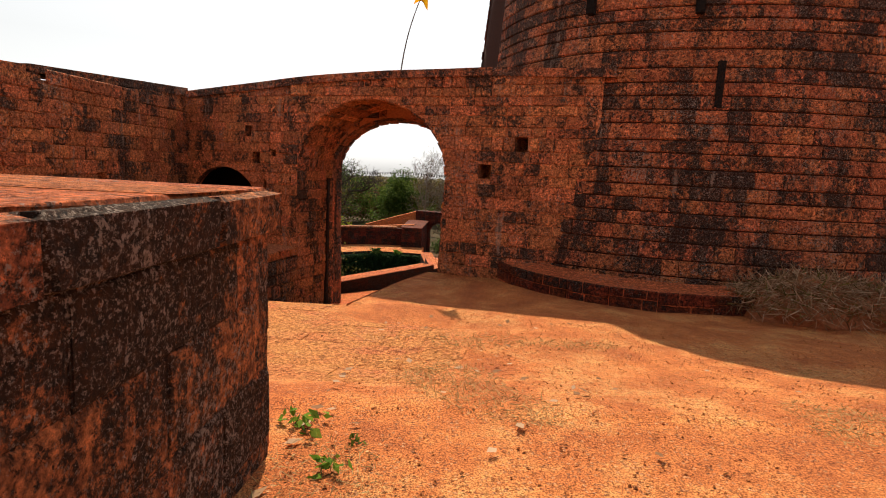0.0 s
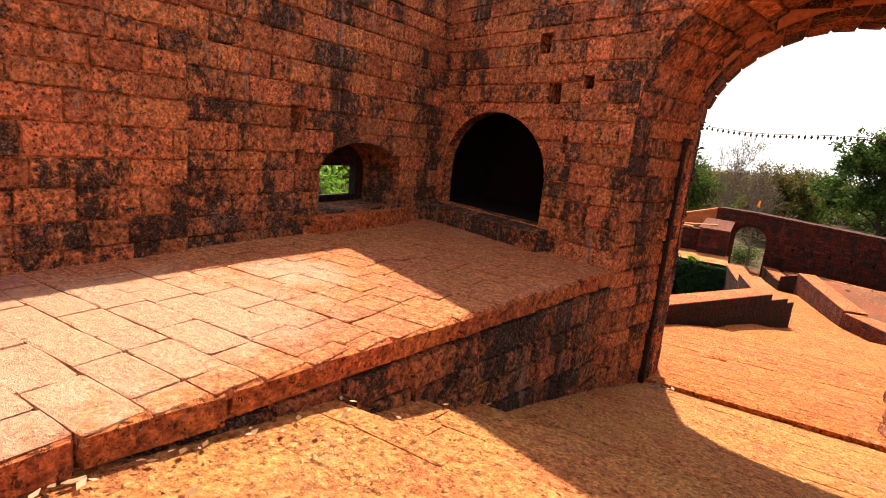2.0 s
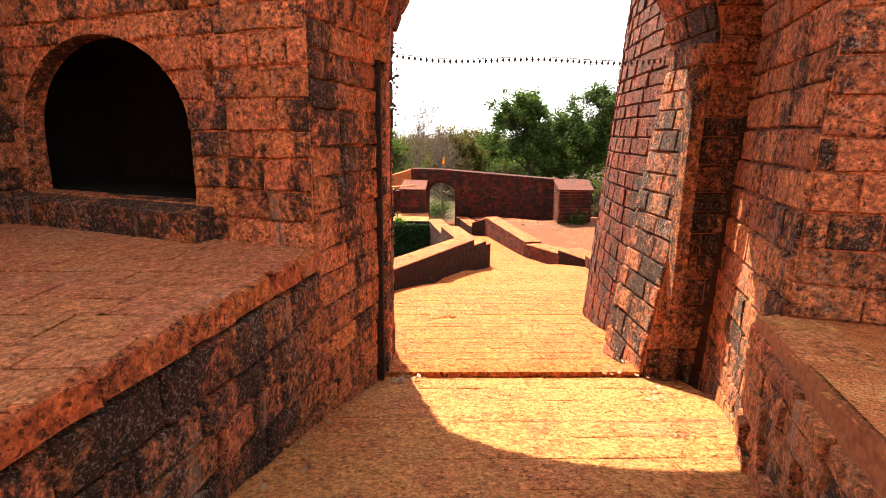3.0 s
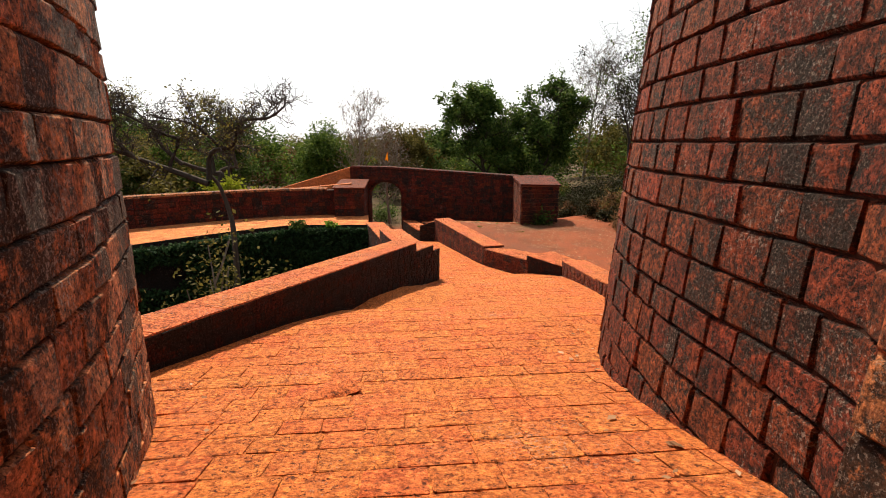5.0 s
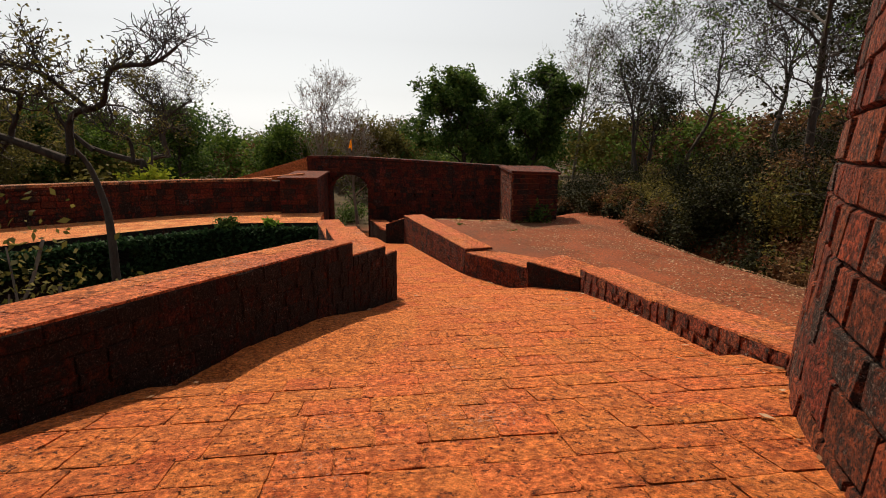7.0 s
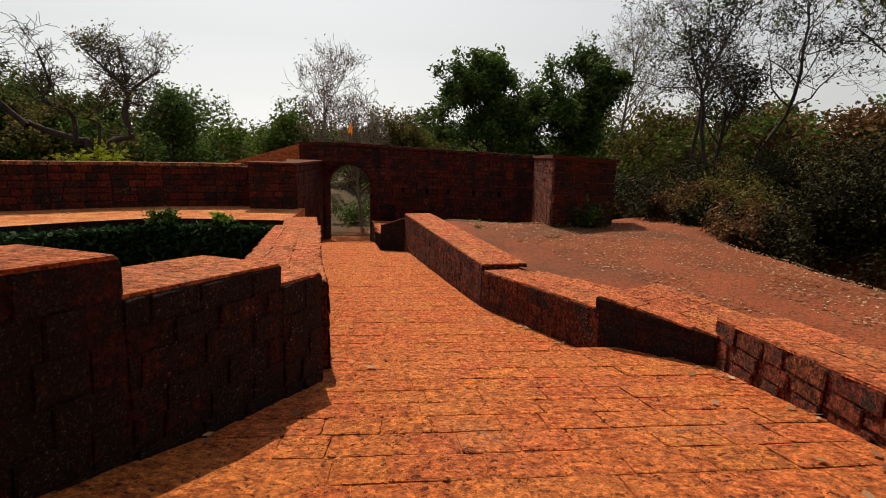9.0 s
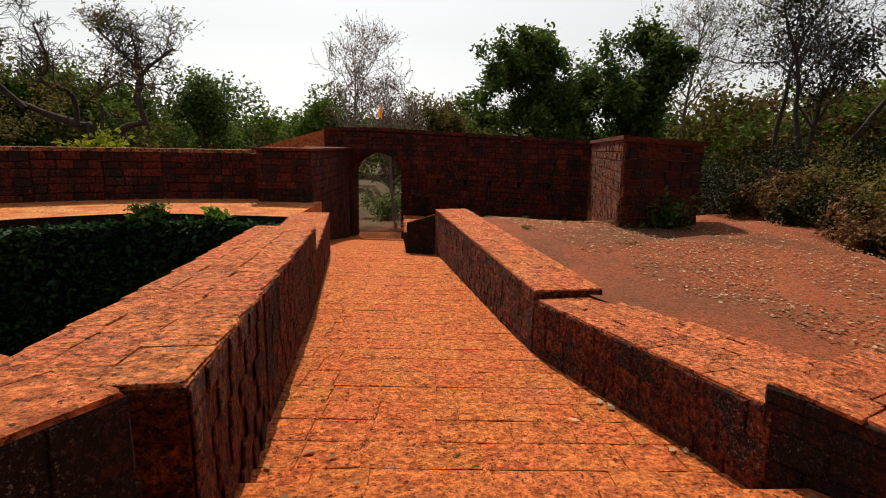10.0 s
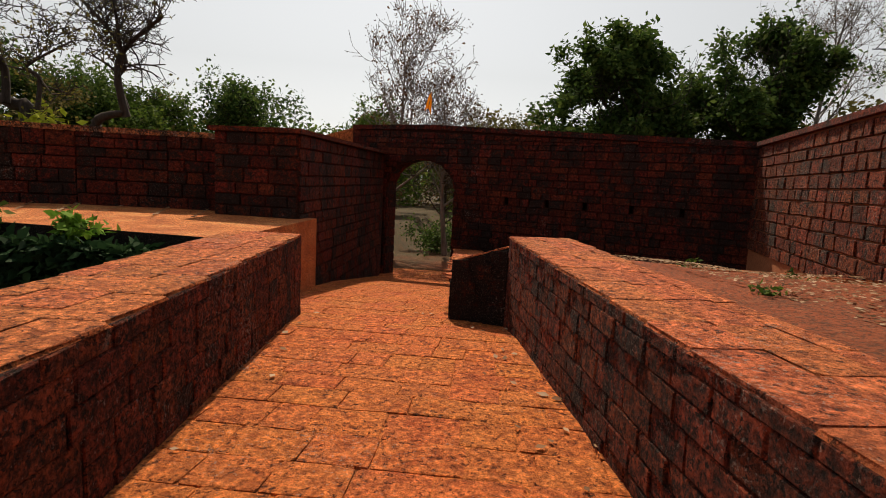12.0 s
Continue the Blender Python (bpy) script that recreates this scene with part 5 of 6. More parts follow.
def tree(base, height, spread, seed, leaves, leaf, leaf_size, bark, label, first=0.35, limbs=7, levels=4, lean=(0, 0), twist=0.22, girth=None, flat=0.8, clump=0.2, trunk=0.68, rise=0.1, category="tree", group="trees beyond the walls", gaps=-1.0):
    """A tree with a tapered trunk, limbs that fork over and over, and single leaves round its twigs.
    height and spread: how high the crown goes and how far it reaches from the trunk."""
    r = np.random.default_rng(seed)
    verts, faces, tips = [], [], []
    girth = girth or height * 0.02
    pts, dd = [np.zeros(3)], unit((*lean, 1))
    for _ in range(8):
        dd = unit(dd + r.normal(size=3) * twist * 0.5 + np.array((0, 0, 0.05)))
        pts.append(pts[-1] + dd * height * trunk / 8)
    radii = [girth * (1.25 if i == 0 else 1) * (1 - 0.75 * i / 8) for i in range(9)]
    tube(verts, faces, pts, radii, 8)
    for k in range(limbs):
        at = first + (1 - first) * (k + r.uniform(0.2, 0.9)) / limbs
        i = min(7, int(at * 8))
        q = pts[i] + (pts[i + 1] - pts[i]) * (at * 8 - i)
        ang = k * 2.4 + r.uniform(-0.5, 0.5)
        up = 0.45 + 1.0 * at
        size = (spread * (1.15 - 0.5 * at)) * r.uniform(0.42, 0.9)
        limb_into(verts, faces, tips, r, q, unit((math.cos(ang), math.sin(ang), up)), size, max(0.012, radii[i] * 0.55), 1, levels, twist, flat, rise)
    root = new("tree")
    root.location = base
    piece("trunk", verts, faces, bark, root, smooth=True)
    crown_on(root, tips, r, leaves, leaf, leaf_size, clump, gaps)
    return tagged(root, label, category, group)


def crooked_tree(base, mains, seed, leaves, leaf, leaf_size, bark, label, reach=0.9, levels=4, clump=0.14):
    """A tree whose main limbs are given as lines (x, z, thickness at the start) beside its base, with a random bend in depth."""
    r = np.random.default_rng(seed)
    verts, faces, tips = [], [], []
    for rad, line in mains:
        depth = r.uniform(-0.5, 0.5)
        pts = [np.array((x - base[0], depth * i / len(line) + r.normal() * 0.06, z - base[2])) for i, (x, z) in enumerate(line)]
        fine_ = smooth_loop(pts, 4, False)
        k = len(fine_)
        radii = [rad * (1 - 0.65 * i / (k - 1)) for i in range(k)]
        tube(verts, faces, list(fine_), radii, 7)
        if rad > 0.1:
            continue
        for j in range(int(k * 0.3), k):
            for _ in range(2 if j > k * 0.5 else 1):
                d = unit(unit(fine_[j] - fine_[j - 1]) * 0.6 + r.normal(size=3) * (1, 1, 0.7) + np.array((0, 0, 0.3)))
                limb_into(verts, faces, tips, r, fine_[j], d, reach * r.uniform(0.5, 1.1), max(0.01, radii[j] * 0.5), 2, levels, 0.3, 0.7, 0.06)
    root = new("tree")
    root.location = base
    piece("trunk", verts, faces, bark, root, smooth=True)
    crown_on(root, tips, r, leaves, leaf, leaf_size, clump)
    return tagged(root, label, "tree", "trees beyond the walls")


def bush(base, size, seed, leaves, leaf, leaf_size, label, stems=9, bark=M_BARK, category="shrub", group="shrubs beyond the walls"):
    """Many thin stems from one root, and leaves that gather in uneven tufts."""
    r = np.random.default_rng(seed)
    verts, faces, tips = [], [], []
    for _ in range(stems):
        d = unit((r.normal() * 0.7, r.normal() * 0.7, 1.0))
        pts = [np.zeros(3)]
        for _ in range(5):
            d = unit(d + r.normal(size=3) * 0.28)
            pts.append(pts[-1] + d * np.array(size) * r.uniform(0.16, 0.26))
        tube(verts, faces, pts, [0.012 * size[2] * (1 - 0.15 * i) for i in range(6)], 3)
        tips += pts[2:]
        for _ in range(3):
            q = pts[int(r.integers(2, 5))]
            e = q + unit(r.normal(size=3) + (0, 0, 0.3)) * np.array(size) * r.uniform(0.2, 0.35)
            tube(verts, faces, [q, (q + e) / 2 + r.normal(size=3) * 0.04, e], [0.006 * size[2]] * 3, 3)
            tips += [e, (q + e) / 2]
    root = new("shrub")
    root.location = base
    piece("stem", verts, faces, bark, root)
    t = np.array(tips)
    pts = t[r.integers(0, len(t), leaves)] + r.normal(size=(leaves, 3)) * np.array(size) * 0.085
    ob = new("foliage", leaves_mesh("foliage", pts, leaf_size, leaf, r))
    ob.parent = root
    return tagged(root, label, category, group)


gz = lambda x, y: terrain_z(x, y) - 0.1
# the crooked, nearly bare tree that grows out of the moat
crooked_tree((-5.0, 24.0, -7.0), [(0.101, [(-5.0, -7.0), (-5.15, -4.5), (-5.2, -2.6), (-5.3, -2.0), (-5.5, -1.3), (-5.8, -0.9)]),
                                  (0.075, [(-5.7, -1.1), (-5.6, -0.4), (-5.0, -0.2), (-4.7, 0.4), (-4.0, 0.5), (-3.6, 0.8)]),
                                  (0.085, [(-5.7, -1.2), (-6.5, -0.9), (-7.4, -0.6), (-8.2, -0.3), (-9.1, -0.2)]),
                                  (0.045, [(-7.4, -0.6), (-8.0, -0.1), (-8.0, 0.3)]),
                                  (0.06, [(-6.2, -1.0), (-6.7, -0.8), (-6.4, -0.1), (-6.8, 0.1), (-7.7, 0.6), (-8.1, 0.7)]),
                                  (0.05, [(-5.3, -0.3), (-5.8, 0.2), (-6.2, 0.4), (-6.9, 0.5)])], 5, 1900, M_LEAF_OLIVE, 0.085, M_BARK, "crooked half-bare tree that grows out of the moat", 0.65)
# half-bare twisted trees beyond the curved wall
crooked_tree((-9.1, 36.8, -4.9), [(0.2, [(-9.1, -4.9), (-9.1, -2.1), (-9.0, -1.5), (-8.3, -1.3)]), (0.099, [(-8.3, -1.4), (-8.4, -0.7), (-8.4, -0.1), (-8.0, 0.4), (-7.2, 0.9)]),
                                  (0.09, [(-8.35, -1.2), (-8.6, -0.5), (-8.4, -0.1), (-8.7, 0.5), (-9.2, 1.0), (-9.8, 1.5)]), (0.05, [(-8.4, -0.1), (-8.3, 0.7), (-8.5, 1.6)])],
             12, 1700, M_LEAF_OLIVE, 0.095, M_BARK, "twisted tree with thin olive leaves beyond the curved wall", 0.95, 4, 0.12)
crooked_tree((-8.2, 33.8, -4.6), [(0.17, [(-8.0, -4.6), (-8.2, -1.8), (-8.5, -1.5), (-9.5, -1.2), (-10.2, -0.9)]), (0.09, [(-9.8, -1.1), (-10.6, -0.3), (-11, 0.5), (-11.6, 1.2)]),
                                  (0.075, [(-8.5, -1.5), (-8.6, -0.7), (-9.2, -0.4), (-9.0, 0.0), (-9.2, 0.9)]), (0.05, [(-7.9, -1.6), (-7.9, -1.0), (-8.2, -0.8), (-7.3, -0.3)])],
             13, 1000, M_LEAF_OLIVE, 0.085, M_BARK, "leaning twisted tree with few leaves", 0.9, 4, 0.12)
crooked_tree((-13.2, 33, -4.8), [(0.17, [(-13.2, -4.8), (-13.3, -2.0), (-12.8, -0.8)]), (0.09, [(-12.8, -0.9), (-12.2, 0.1), (-12.4, 1.0), (-11.8, 1.8)]), (0.08, [(-13.1, -1.4), (-14, -0.4), (-14.4, 0.7), (-15.2, 1.3)])],
             14, 1400, M_LEAF_OLIVE, 0.095, M_BARK, "twisted tree with thin olive leaves beyond the curved wall", 1.0, 4, 0.14)
tree((-17, 40, -4.8), 5.4, 4.0, 15, 14000, M_LEAF_OLIVE, 0.13, M_BARK, "spreading olive-leaved tree beyond the curved wall", 0.25, 8)
# bare trees behind the far gate
tree((-2.8, 41.5, -4.8), 7.2, 3.0, 21, 1500, M_LEAF_BROWN, 0.1, M_BARK_PALE, "tall bare tree with few brown leaves", 0.3, 17, 4, (0, 0), 0.14, 0.1, 1.0, 0.12, 0.8, 0.16)
tree((-0.75, 40.5, -4.8), 5.6, 2.3, 22, 1000, M_LEAF_BROWN, 0.1, M_BARK_PALE, "bare tree with few brown leaves", 0.3, 15, 4, (0.03, 0), 0.14, 0.08, 1.0, 0.12, 0.8, 0.16)
tree((-0.8, 41.0, -4.9), 4.2, 2.0, 23, 300, M_LEAF_BROWN, 0.08, M_BARK, "small bare tree behind the far gate", 0.3, 9, 4, (0.05, 0), 0.25, 0.06, 0.8, 0.12)
tree((15.7, 53, -4.5), 13.0, 5.2, 24, 700, M_LEAF_BROWN, 0.12, M_BARK_PALE, "tall bare grey tree", 0.4, 17, 4, (0, 0), 0.14, 0.15, 1.0, 0.15, 0.8, 0.14)
# dense dark trees
DENSE = "dense dark green tree behind the far wall"
tree((6.2, 46, -5), 8.8, 3.9, 31, 25200, M_LEAF_DARK, 0.22, M_BARK, DENSE, 0.35, 14, 4, (0, 0), 0.24, 0.18, 0.9, 0.19, 0.78, gaps=-0.05)
tree((9.5, 47, -5), 9.3, 3.8, 32, 21000, M_LEAF_DARK, 0.22, M_BARK, DENSE, 0.4, 13, 4, (0.02, 0), 0.24, 0.18, 0.9, 0.19, 0.78, gaps=-0.05)
tree((7.8, 49, -5), 7.0, 3.8, 30, 18200, M_LEAF_DARK, 0.22, M_BARK, DENSE, 0.2, 11, 4, (0.0, 0), 0.24, 0.18, 0.9, 0.24, 0.76)
tree((-12.5, 51, -5), 6.9, 3.8, 33, 9000, M_LEAF_DARK, 0.2, M_BARK, "dark green flat-topped tree beyond the curved wall", 0.4, 11, 4, (0, 0), 0.24, 0.15, 0.5, 0.22, 0.7)
tree((-17.8, 50, -5), 5.4, 4.6, 34, 20000, M_LEAF_MID, 0.19, M_BARK, "green tree beyond the curved wall", 0.25, 10)
tree((-5.6, 52, -5), 3.8, 3.8, 35, 18000, M_LEAF_MID, 0.19, M_BARK, "green tree beyond the curved wall", 0.22, 10)
tree((1.6, 56, -5), 4.6, 4.4, 37, 20000, M_LEAF_OLIVE, 0.19, M_BARK, "olive-brown tree behind the far gate", 0.2, 10)
tree((-20, 47, -5), 5.6, 4.4, 38, 18000, M_LEAF_DARK, 0.19, M_BARK, "dark green tree beyond the curved wall", 0.25, 10)
tree((-22, 36, -5), 5.2, 4.2, 39, 14000, M_LEAF_MID, 0.17, M_BARK, "green tree beyond the curved wall", 0.25, 10)
# the thicket on the right
CROOKED = "tall crooked tree with tufts of dark leaves"
tree((14.0, 40, -3.0), 10.6, 4.6, 41, 2600, M_LEAF_MID, 0.12, M_BARK, "tall thin tree with sparse green leaves", 0.4, 11, 4, (0.02, 0), 0.3, 0.1, 0.7, 0.16, 0.8, gaps=0.05)
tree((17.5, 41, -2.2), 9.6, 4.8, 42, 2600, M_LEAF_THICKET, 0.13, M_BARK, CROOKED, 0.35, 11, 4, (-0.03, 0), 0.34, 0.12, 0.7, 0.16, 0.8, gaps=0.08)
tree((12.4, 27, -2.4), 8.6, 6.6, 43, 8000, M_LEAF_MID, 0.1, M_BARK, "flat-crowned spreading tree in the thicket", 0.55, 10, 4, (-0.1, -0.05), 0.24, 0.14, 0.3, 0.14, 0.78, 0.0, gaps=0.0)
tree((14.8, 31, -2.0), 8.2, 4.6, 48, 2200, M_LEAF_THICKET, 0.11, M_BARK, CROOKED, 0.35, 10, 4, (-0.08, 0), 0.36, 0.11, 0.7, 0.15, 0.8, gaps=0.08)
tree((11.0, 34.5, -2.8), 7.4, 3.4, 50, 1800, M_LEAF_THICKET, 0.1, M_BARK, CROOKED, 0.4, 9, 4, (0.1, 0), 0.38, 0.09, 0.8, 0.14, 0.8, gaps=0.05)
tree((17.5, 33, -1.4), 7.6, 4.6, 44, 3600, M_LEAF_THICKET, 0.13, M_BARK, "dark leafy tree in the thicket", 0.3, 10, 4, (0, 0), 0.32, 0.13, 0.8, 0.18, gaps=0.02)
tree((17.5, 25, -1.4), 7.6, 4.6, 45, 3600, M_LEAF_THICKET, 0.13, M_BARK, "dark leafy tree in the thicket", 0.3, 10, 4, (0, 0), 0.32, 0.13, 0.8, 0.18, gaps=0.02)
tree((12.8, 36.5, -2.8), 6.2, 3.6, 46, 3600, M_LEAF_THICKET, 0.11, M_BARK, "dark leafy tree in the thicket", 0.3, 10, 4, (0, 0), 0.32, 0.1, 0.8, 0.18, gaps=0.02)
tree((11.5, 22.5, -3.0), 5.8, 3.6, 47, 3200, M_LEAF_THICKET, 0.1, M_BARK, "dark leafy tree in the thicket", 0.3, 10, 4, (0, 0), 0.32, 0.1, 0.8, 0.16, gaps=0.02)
# green seen through the small window of the left wall
tree((-9.8, 12.6, -6.9), 7.6, 3.4, 49, 12000, M_LEAF_BRIGHT, 0.14, M_BARK, "bright green tree outside the small window", 0.4, 11)

r_b = random.Random(5)
for i in range(130):
    y = r_b.uniform(17, 40)
    edge_x = float(np.interp(y, [17, 22, 28, 31, 33, 36, 40], [6.8, 7.3, 7.4, 8.4, 8.2, 8.0, 7.5]))
    x = edge_x + abs(r_b.gauss(0, 1)) * 4.2
    s = r_b.uniform(0.5, 1.0) + min(1.0, (x - edge_x) * 0.3)
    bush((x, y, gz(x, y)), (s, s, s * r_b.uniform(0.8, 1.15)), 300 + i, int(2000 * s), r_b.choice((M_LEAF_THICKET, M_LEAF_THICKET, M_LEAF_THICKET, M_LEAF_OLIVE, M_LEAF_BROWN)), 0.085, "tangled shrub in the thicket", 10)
for i in range(48):
    x = r_b.uniform(-26, -1)
    y = r_b.uniform(36, 44) + max(0, -x - 8) * -0.55
    s = r_b.uniform(0.9, 1.5)
    if abs(x + 1) < 2.6 and y < 42:
        continue
    bush((x, y, gz(x, y)), (s * 1.2, s * 1.2, s), 400 + i, int(1700 * s), r_b.choice((M_LEAF_OLIVE, M_LEAF_OLIVE, M_LEAF_MID, M_LEAF_BROWN, M_LEAF_DARK)), 0.11, "undergrowth shrub beyond the curved wall")
for i in range(18):
    x, y = r_b.uniform(-6, 12), r_b.uniform(40, 52)
    s = r_b.uniform(1.2, 2.0)
    if abs(x + 1) < 3.2:
        continue
    bush((x, y, gz(x, y)), (s * 1.2, s * 1.2, s), 440 + i, int(1500 * s), r_b.choice((M_LEAF_OLIVE, M_LEAF_BROWN, M_LEAF_BROWN, M_LEAF_MID)), 0.12, "dry shrub behind the far wall")
bush((-8.0, 33.9, -3.1), (1.5, 0.7, 1.35), 470, 2200, M_LEAF_YELLOW, 0.17, "bright yellow-green bush above the curved wall", group="")


def woods():
    """The distant forest: thousands of leaves in crowns of uneven height, all round the place."""
    r = np.random.default_rng(99)
    for k, (leaf, count, label) in enumerate(((M_LEAF_MID, 60, "distant green woods"), (M_LEAF_OLIVE, 55, "distant dry olive woods"), (M_LEAF_DARK, 45, "distant dark green woods"), (M_LEAF_BROWN, 40, "distant dry brown woods"))):
        pts = []
        for _ in range(count):
            ang = r.uniform(-1.35, 1.35)
            d = r.uniform(30, 78)
            x, y = d * math.sin(ang), 22 + d * math.cos(ang)
            if abs(x) < 16 and y < 54:
                y += 26
            h = r.uniform(3.0, 4.9)
            for _ in range(14):
                c = np.array((x, y, terrain_z(x, y) + h * r.uniform(0.45, 1.0))) + r.normal(size=3) * (1.7, 1.7, 0.35)
                pts.append(c + r.normal(size=(150, 3)) * (0.62, 0.62, 0.42))
            pts.append(np.array((x, y, terrain_z(x, y))) + r.uniform(-1, 1, size=(420, 3)) * (2.4, 2.4, 0.1) + r.uniform(0, 1, size=(420, 1)) * (0, 0, h * 0.6))
        ob = new("far_woods", leaves_mesh("far_woods", np.concatenate(pts), 0.3, leaf, r))
        tagged(ob, label, "woods", kind="stuff")


woods()


def ivy():
    r = np.random.default_rng(17)
    pts = []
    for _ in range(58000):
        i = r.integers(0, len(MOAT) - 1)
        s = r.uniform()
        p = MOAT[i] * (1 - s) + MOAT[i + 1] * s
        z = -3.2 - abs(r.normal()) * 1.6
        if noise.noise(Vector((p[0] * 0.5, p[1] * 0.5, z * 0.6))) > -0.4:
            pts.append((p[0] + 0.15 + r.uniform(0, 0.2), p[1] - 0.15 - r.uniform(0, 0.2), max(z, -7)))
    tagged(new("ivy", leaves_mesh("ivy", np.array(pts), 0.12, M_IVY, r)), "dark ivy that hangs down the moat wall", "ivy", kind="stuff")
    x, y = r.uniform(-12, 0.5, 16000), r.uniform(13, 29, 16000)
    z = -6.7 + r.uniform(0, 0.9, 16000) * r.uniform(0, 1, 16000)
    tagged(new("moat_undergrowth", leaves_mesh("moat_undergrowth", np.stack([x, y, z], 1), 0.15, M_IVY, r)), "low dark undergrowth on the floor of the moat", "undergrowth", kind="stuff")


ivy()
bush((-4.4, 20.0, -6.3), (1.8, 1.8, 4.2), 431, 3600, M_LEAF_OLIVE, 0.1, "drooping pale shrub in the moat", 12, M_BARK_PALE, group="")
bush((-2.9, 19.6, -5.2), (0.9, 0.9, 1.3), 432, 420, M_LEAF_BRIGHT, 0.14, "bright green shrub in the moat", 6, group="")
bush((-3.2, 28.9, -3.2), (0.45, 0.35, 0.26), 433, 200, M_LEAF_BRIGHT, 0.1, "bright green creeper on the edge of the moat", 6, group="")
bush((-4.0, 28.9, -3.2), (0.7, 0.4, 0.28), 434, 500, M_LEAF_DARK, 0.1, "dark creeper on the edge of the moat", 6, group="")
bush((4.8, 28.4, -3.2), (0.9, 0.35, 0.6), 435, 420, M_LEAF_DARK, 0.1, "dark green weeds at the foot of the masonry block", 8, group="")
for i, (x, y) in enumerate(((2.6, 29.6), (3.3, 29.2), (2.3, 27.6), (3.4, 26.3), (6.8, 22.3), (8.3, 26.5))):
    bush((x, y, terrain_z(x, y)), (0.16, 0.16, 0.09), 440 + i, 60, M_LEAF_MID, 0.04, "small green weeds on the terrace", 4, group="weeds on the terrace")
# weeds at the foot of the low yard wall
bush((-0.2, 1.8, 0.3), (0.13, 0.12, 0.14), 451, 36, M_LEAF_BRIGHT, 0.06, "small bright green weed at the foot of the wall", 6, group="weeds in the yard")
bush((0.02, 1.42, 0.34), (0.1, 0.09, 0.07), 452, 22, M_LEAF_BRIGHT, 0.05, "small bright green weed on the earth", 5, group="weeds in the yard")
bush((0.06, 1.7, 0.3), (0.12, 0.1, 0.06), 453, 20, M_LEAF_MID, 0.03, "small green weed on the earth", 5, group="weeds in the yard")
bush((3.2, 20.35, -2.9), (0.16, 0.14, 0.12), 454, 40, M_LEAF_BRIGHT, 0.07, "tuft of bright green grass by the kerb wall", 6, group="")


def brush_heap(base, seed):
    """A heap of cut dry grass and twigs on a stone lump."""
    r = np.random.default_rng(seed)
    root = new("brush_heap")
    root.location = base
    bm = bmesh.new()
    bmesh.ops.create_icosphere(bm, subdivisions=3, radius=1)
    for v in bm.verts:
        k = 1 + 0.22 * noise.noise(v.co * 2.2)
        v.co = Vector((v.co.x * 1.0 * k, v.co.y * 0.6 * k, max(-0.1, v.co.z * 0.42 * k)))
    part("mound", bm, M_MORTAR, root)
    a = r.uniform(0, 6.28, 4200)
    d = np.sqrt(r.uniform(0, 1, 4200))
    pts = np.stack([np.cos(a) * d * 1.15, np.sin(a) * d * 0.75, 0.42 * np.sqrt(np.clip(1 - d ** 2, 0, 1)) + 0.02], 1)
    me = leaves_mesh("dry_grass", pts, 0.2, M_DRY, r, wide=0.1)
    ob = new("dry_grass", me)
    ob.parent = root
    me2 = leaves_mesh("green_grass", pts[::5], 0.18, M_LEAF_OLIVE, r, wide=0.1)
    ob2 = new("green_grass", me2)
    ob2.parent = root
    tagged(ob, kind="stuff"), tagged(ob2, kind="stuff")
    tagged(root, "heap of dry grass and twigs beside the tower", "brush heap")


brush_heap((4.9, 6.0, 0.0), 61)


def litter(name, n, place, size, mat, seed, label):
    """Dry leaves that lie flat."""
    r = np.random.default_rng(seed)
    pts = np.array([place(r) for _ in range(n)])
    ang = r.uniform(0, 6.28, n)
    d = np.stack([np.cos(ang), np.sin(ang), r.uniform(-0.1, 0.3, n)], 1)
    s = np.stack([-np.sin(ang), np.cos(ang), r.uniform(-0.25, 0.25, n)], 1)
    sz = size * r.uniform(0.5, 1.3, (n, 1))
    v = np.empty((n, 4, 3))
    for j, (a, b, c) in enumerate(LEAF):
        v[:, j] = pts + (s * a + d * (b - 0.5)) * sz + np.array((0, 0, 0.3 * c)) * sz
    tagged(piece(name, v.reshape(-1, 3), [(4 * i, 4 * i + 1, 4 * i + 2, 4 * i + 3) for i in range(n)], mat), label, "dead leaves", kind="stuff")


def on_terrace(r):
    y = r.uniform(17, 31)
    x = float(np.interp(y, [16, 21.5, 22, 29.5], [3.2, 3.9, 3.5, 1.6])) + abs(r.normal()) * 3.0 + 0.2
    return x, y, terrain_z(x, y) + 0.03


def in_yard(r):
    x, y = r.normal() * 1.2 + 0.6, r.uniform(0.4, 5)
    x = max(x, -0.2)
    return x, y, bank_z(y) + 0.025


def by_platform(r):
    y = r.uniform(3.4, 9.3)
    x = float(np.interp(y, [3.0, 8.95], [-3.42, -2.32])) + abs(r.normal()) * 0.16
    return x, y, path_in(y) + 0.03


def by_gate(r):
    if r.uniform() < 0.5:
        return -2.0 + abs(r.normal()) * 0.12, 9.5 + r.normal() * 0.05, path_in(9.5) + 0.03
    return 0.05 - abs(r.normal()) * 0.14, 9.0 + r.normal() * 0.4, path_in(9.0) + 0.03


def on_ramp(r):
    y = r.uniform(11, 30)
    side = r.uniform() < 0.7
    x = float(np.interp(y, *(PATH_R if side else PATH_L))) + (-1 if side else 1) * abs(r.normal()) * 0.3
    return x, y, path_out(y) + 0.02


def on_ledge(r):
    i = r.integers(0, len(OUTER) - 1)
    s = r.uniform(0, 0.5)
    p = OUTER[i] * (1 - s) + MOAT[min(int(i * len(MOAT) / len(OUTER)), len(MOAT) - 1)] * s
    return p[0], p[1], -3.1


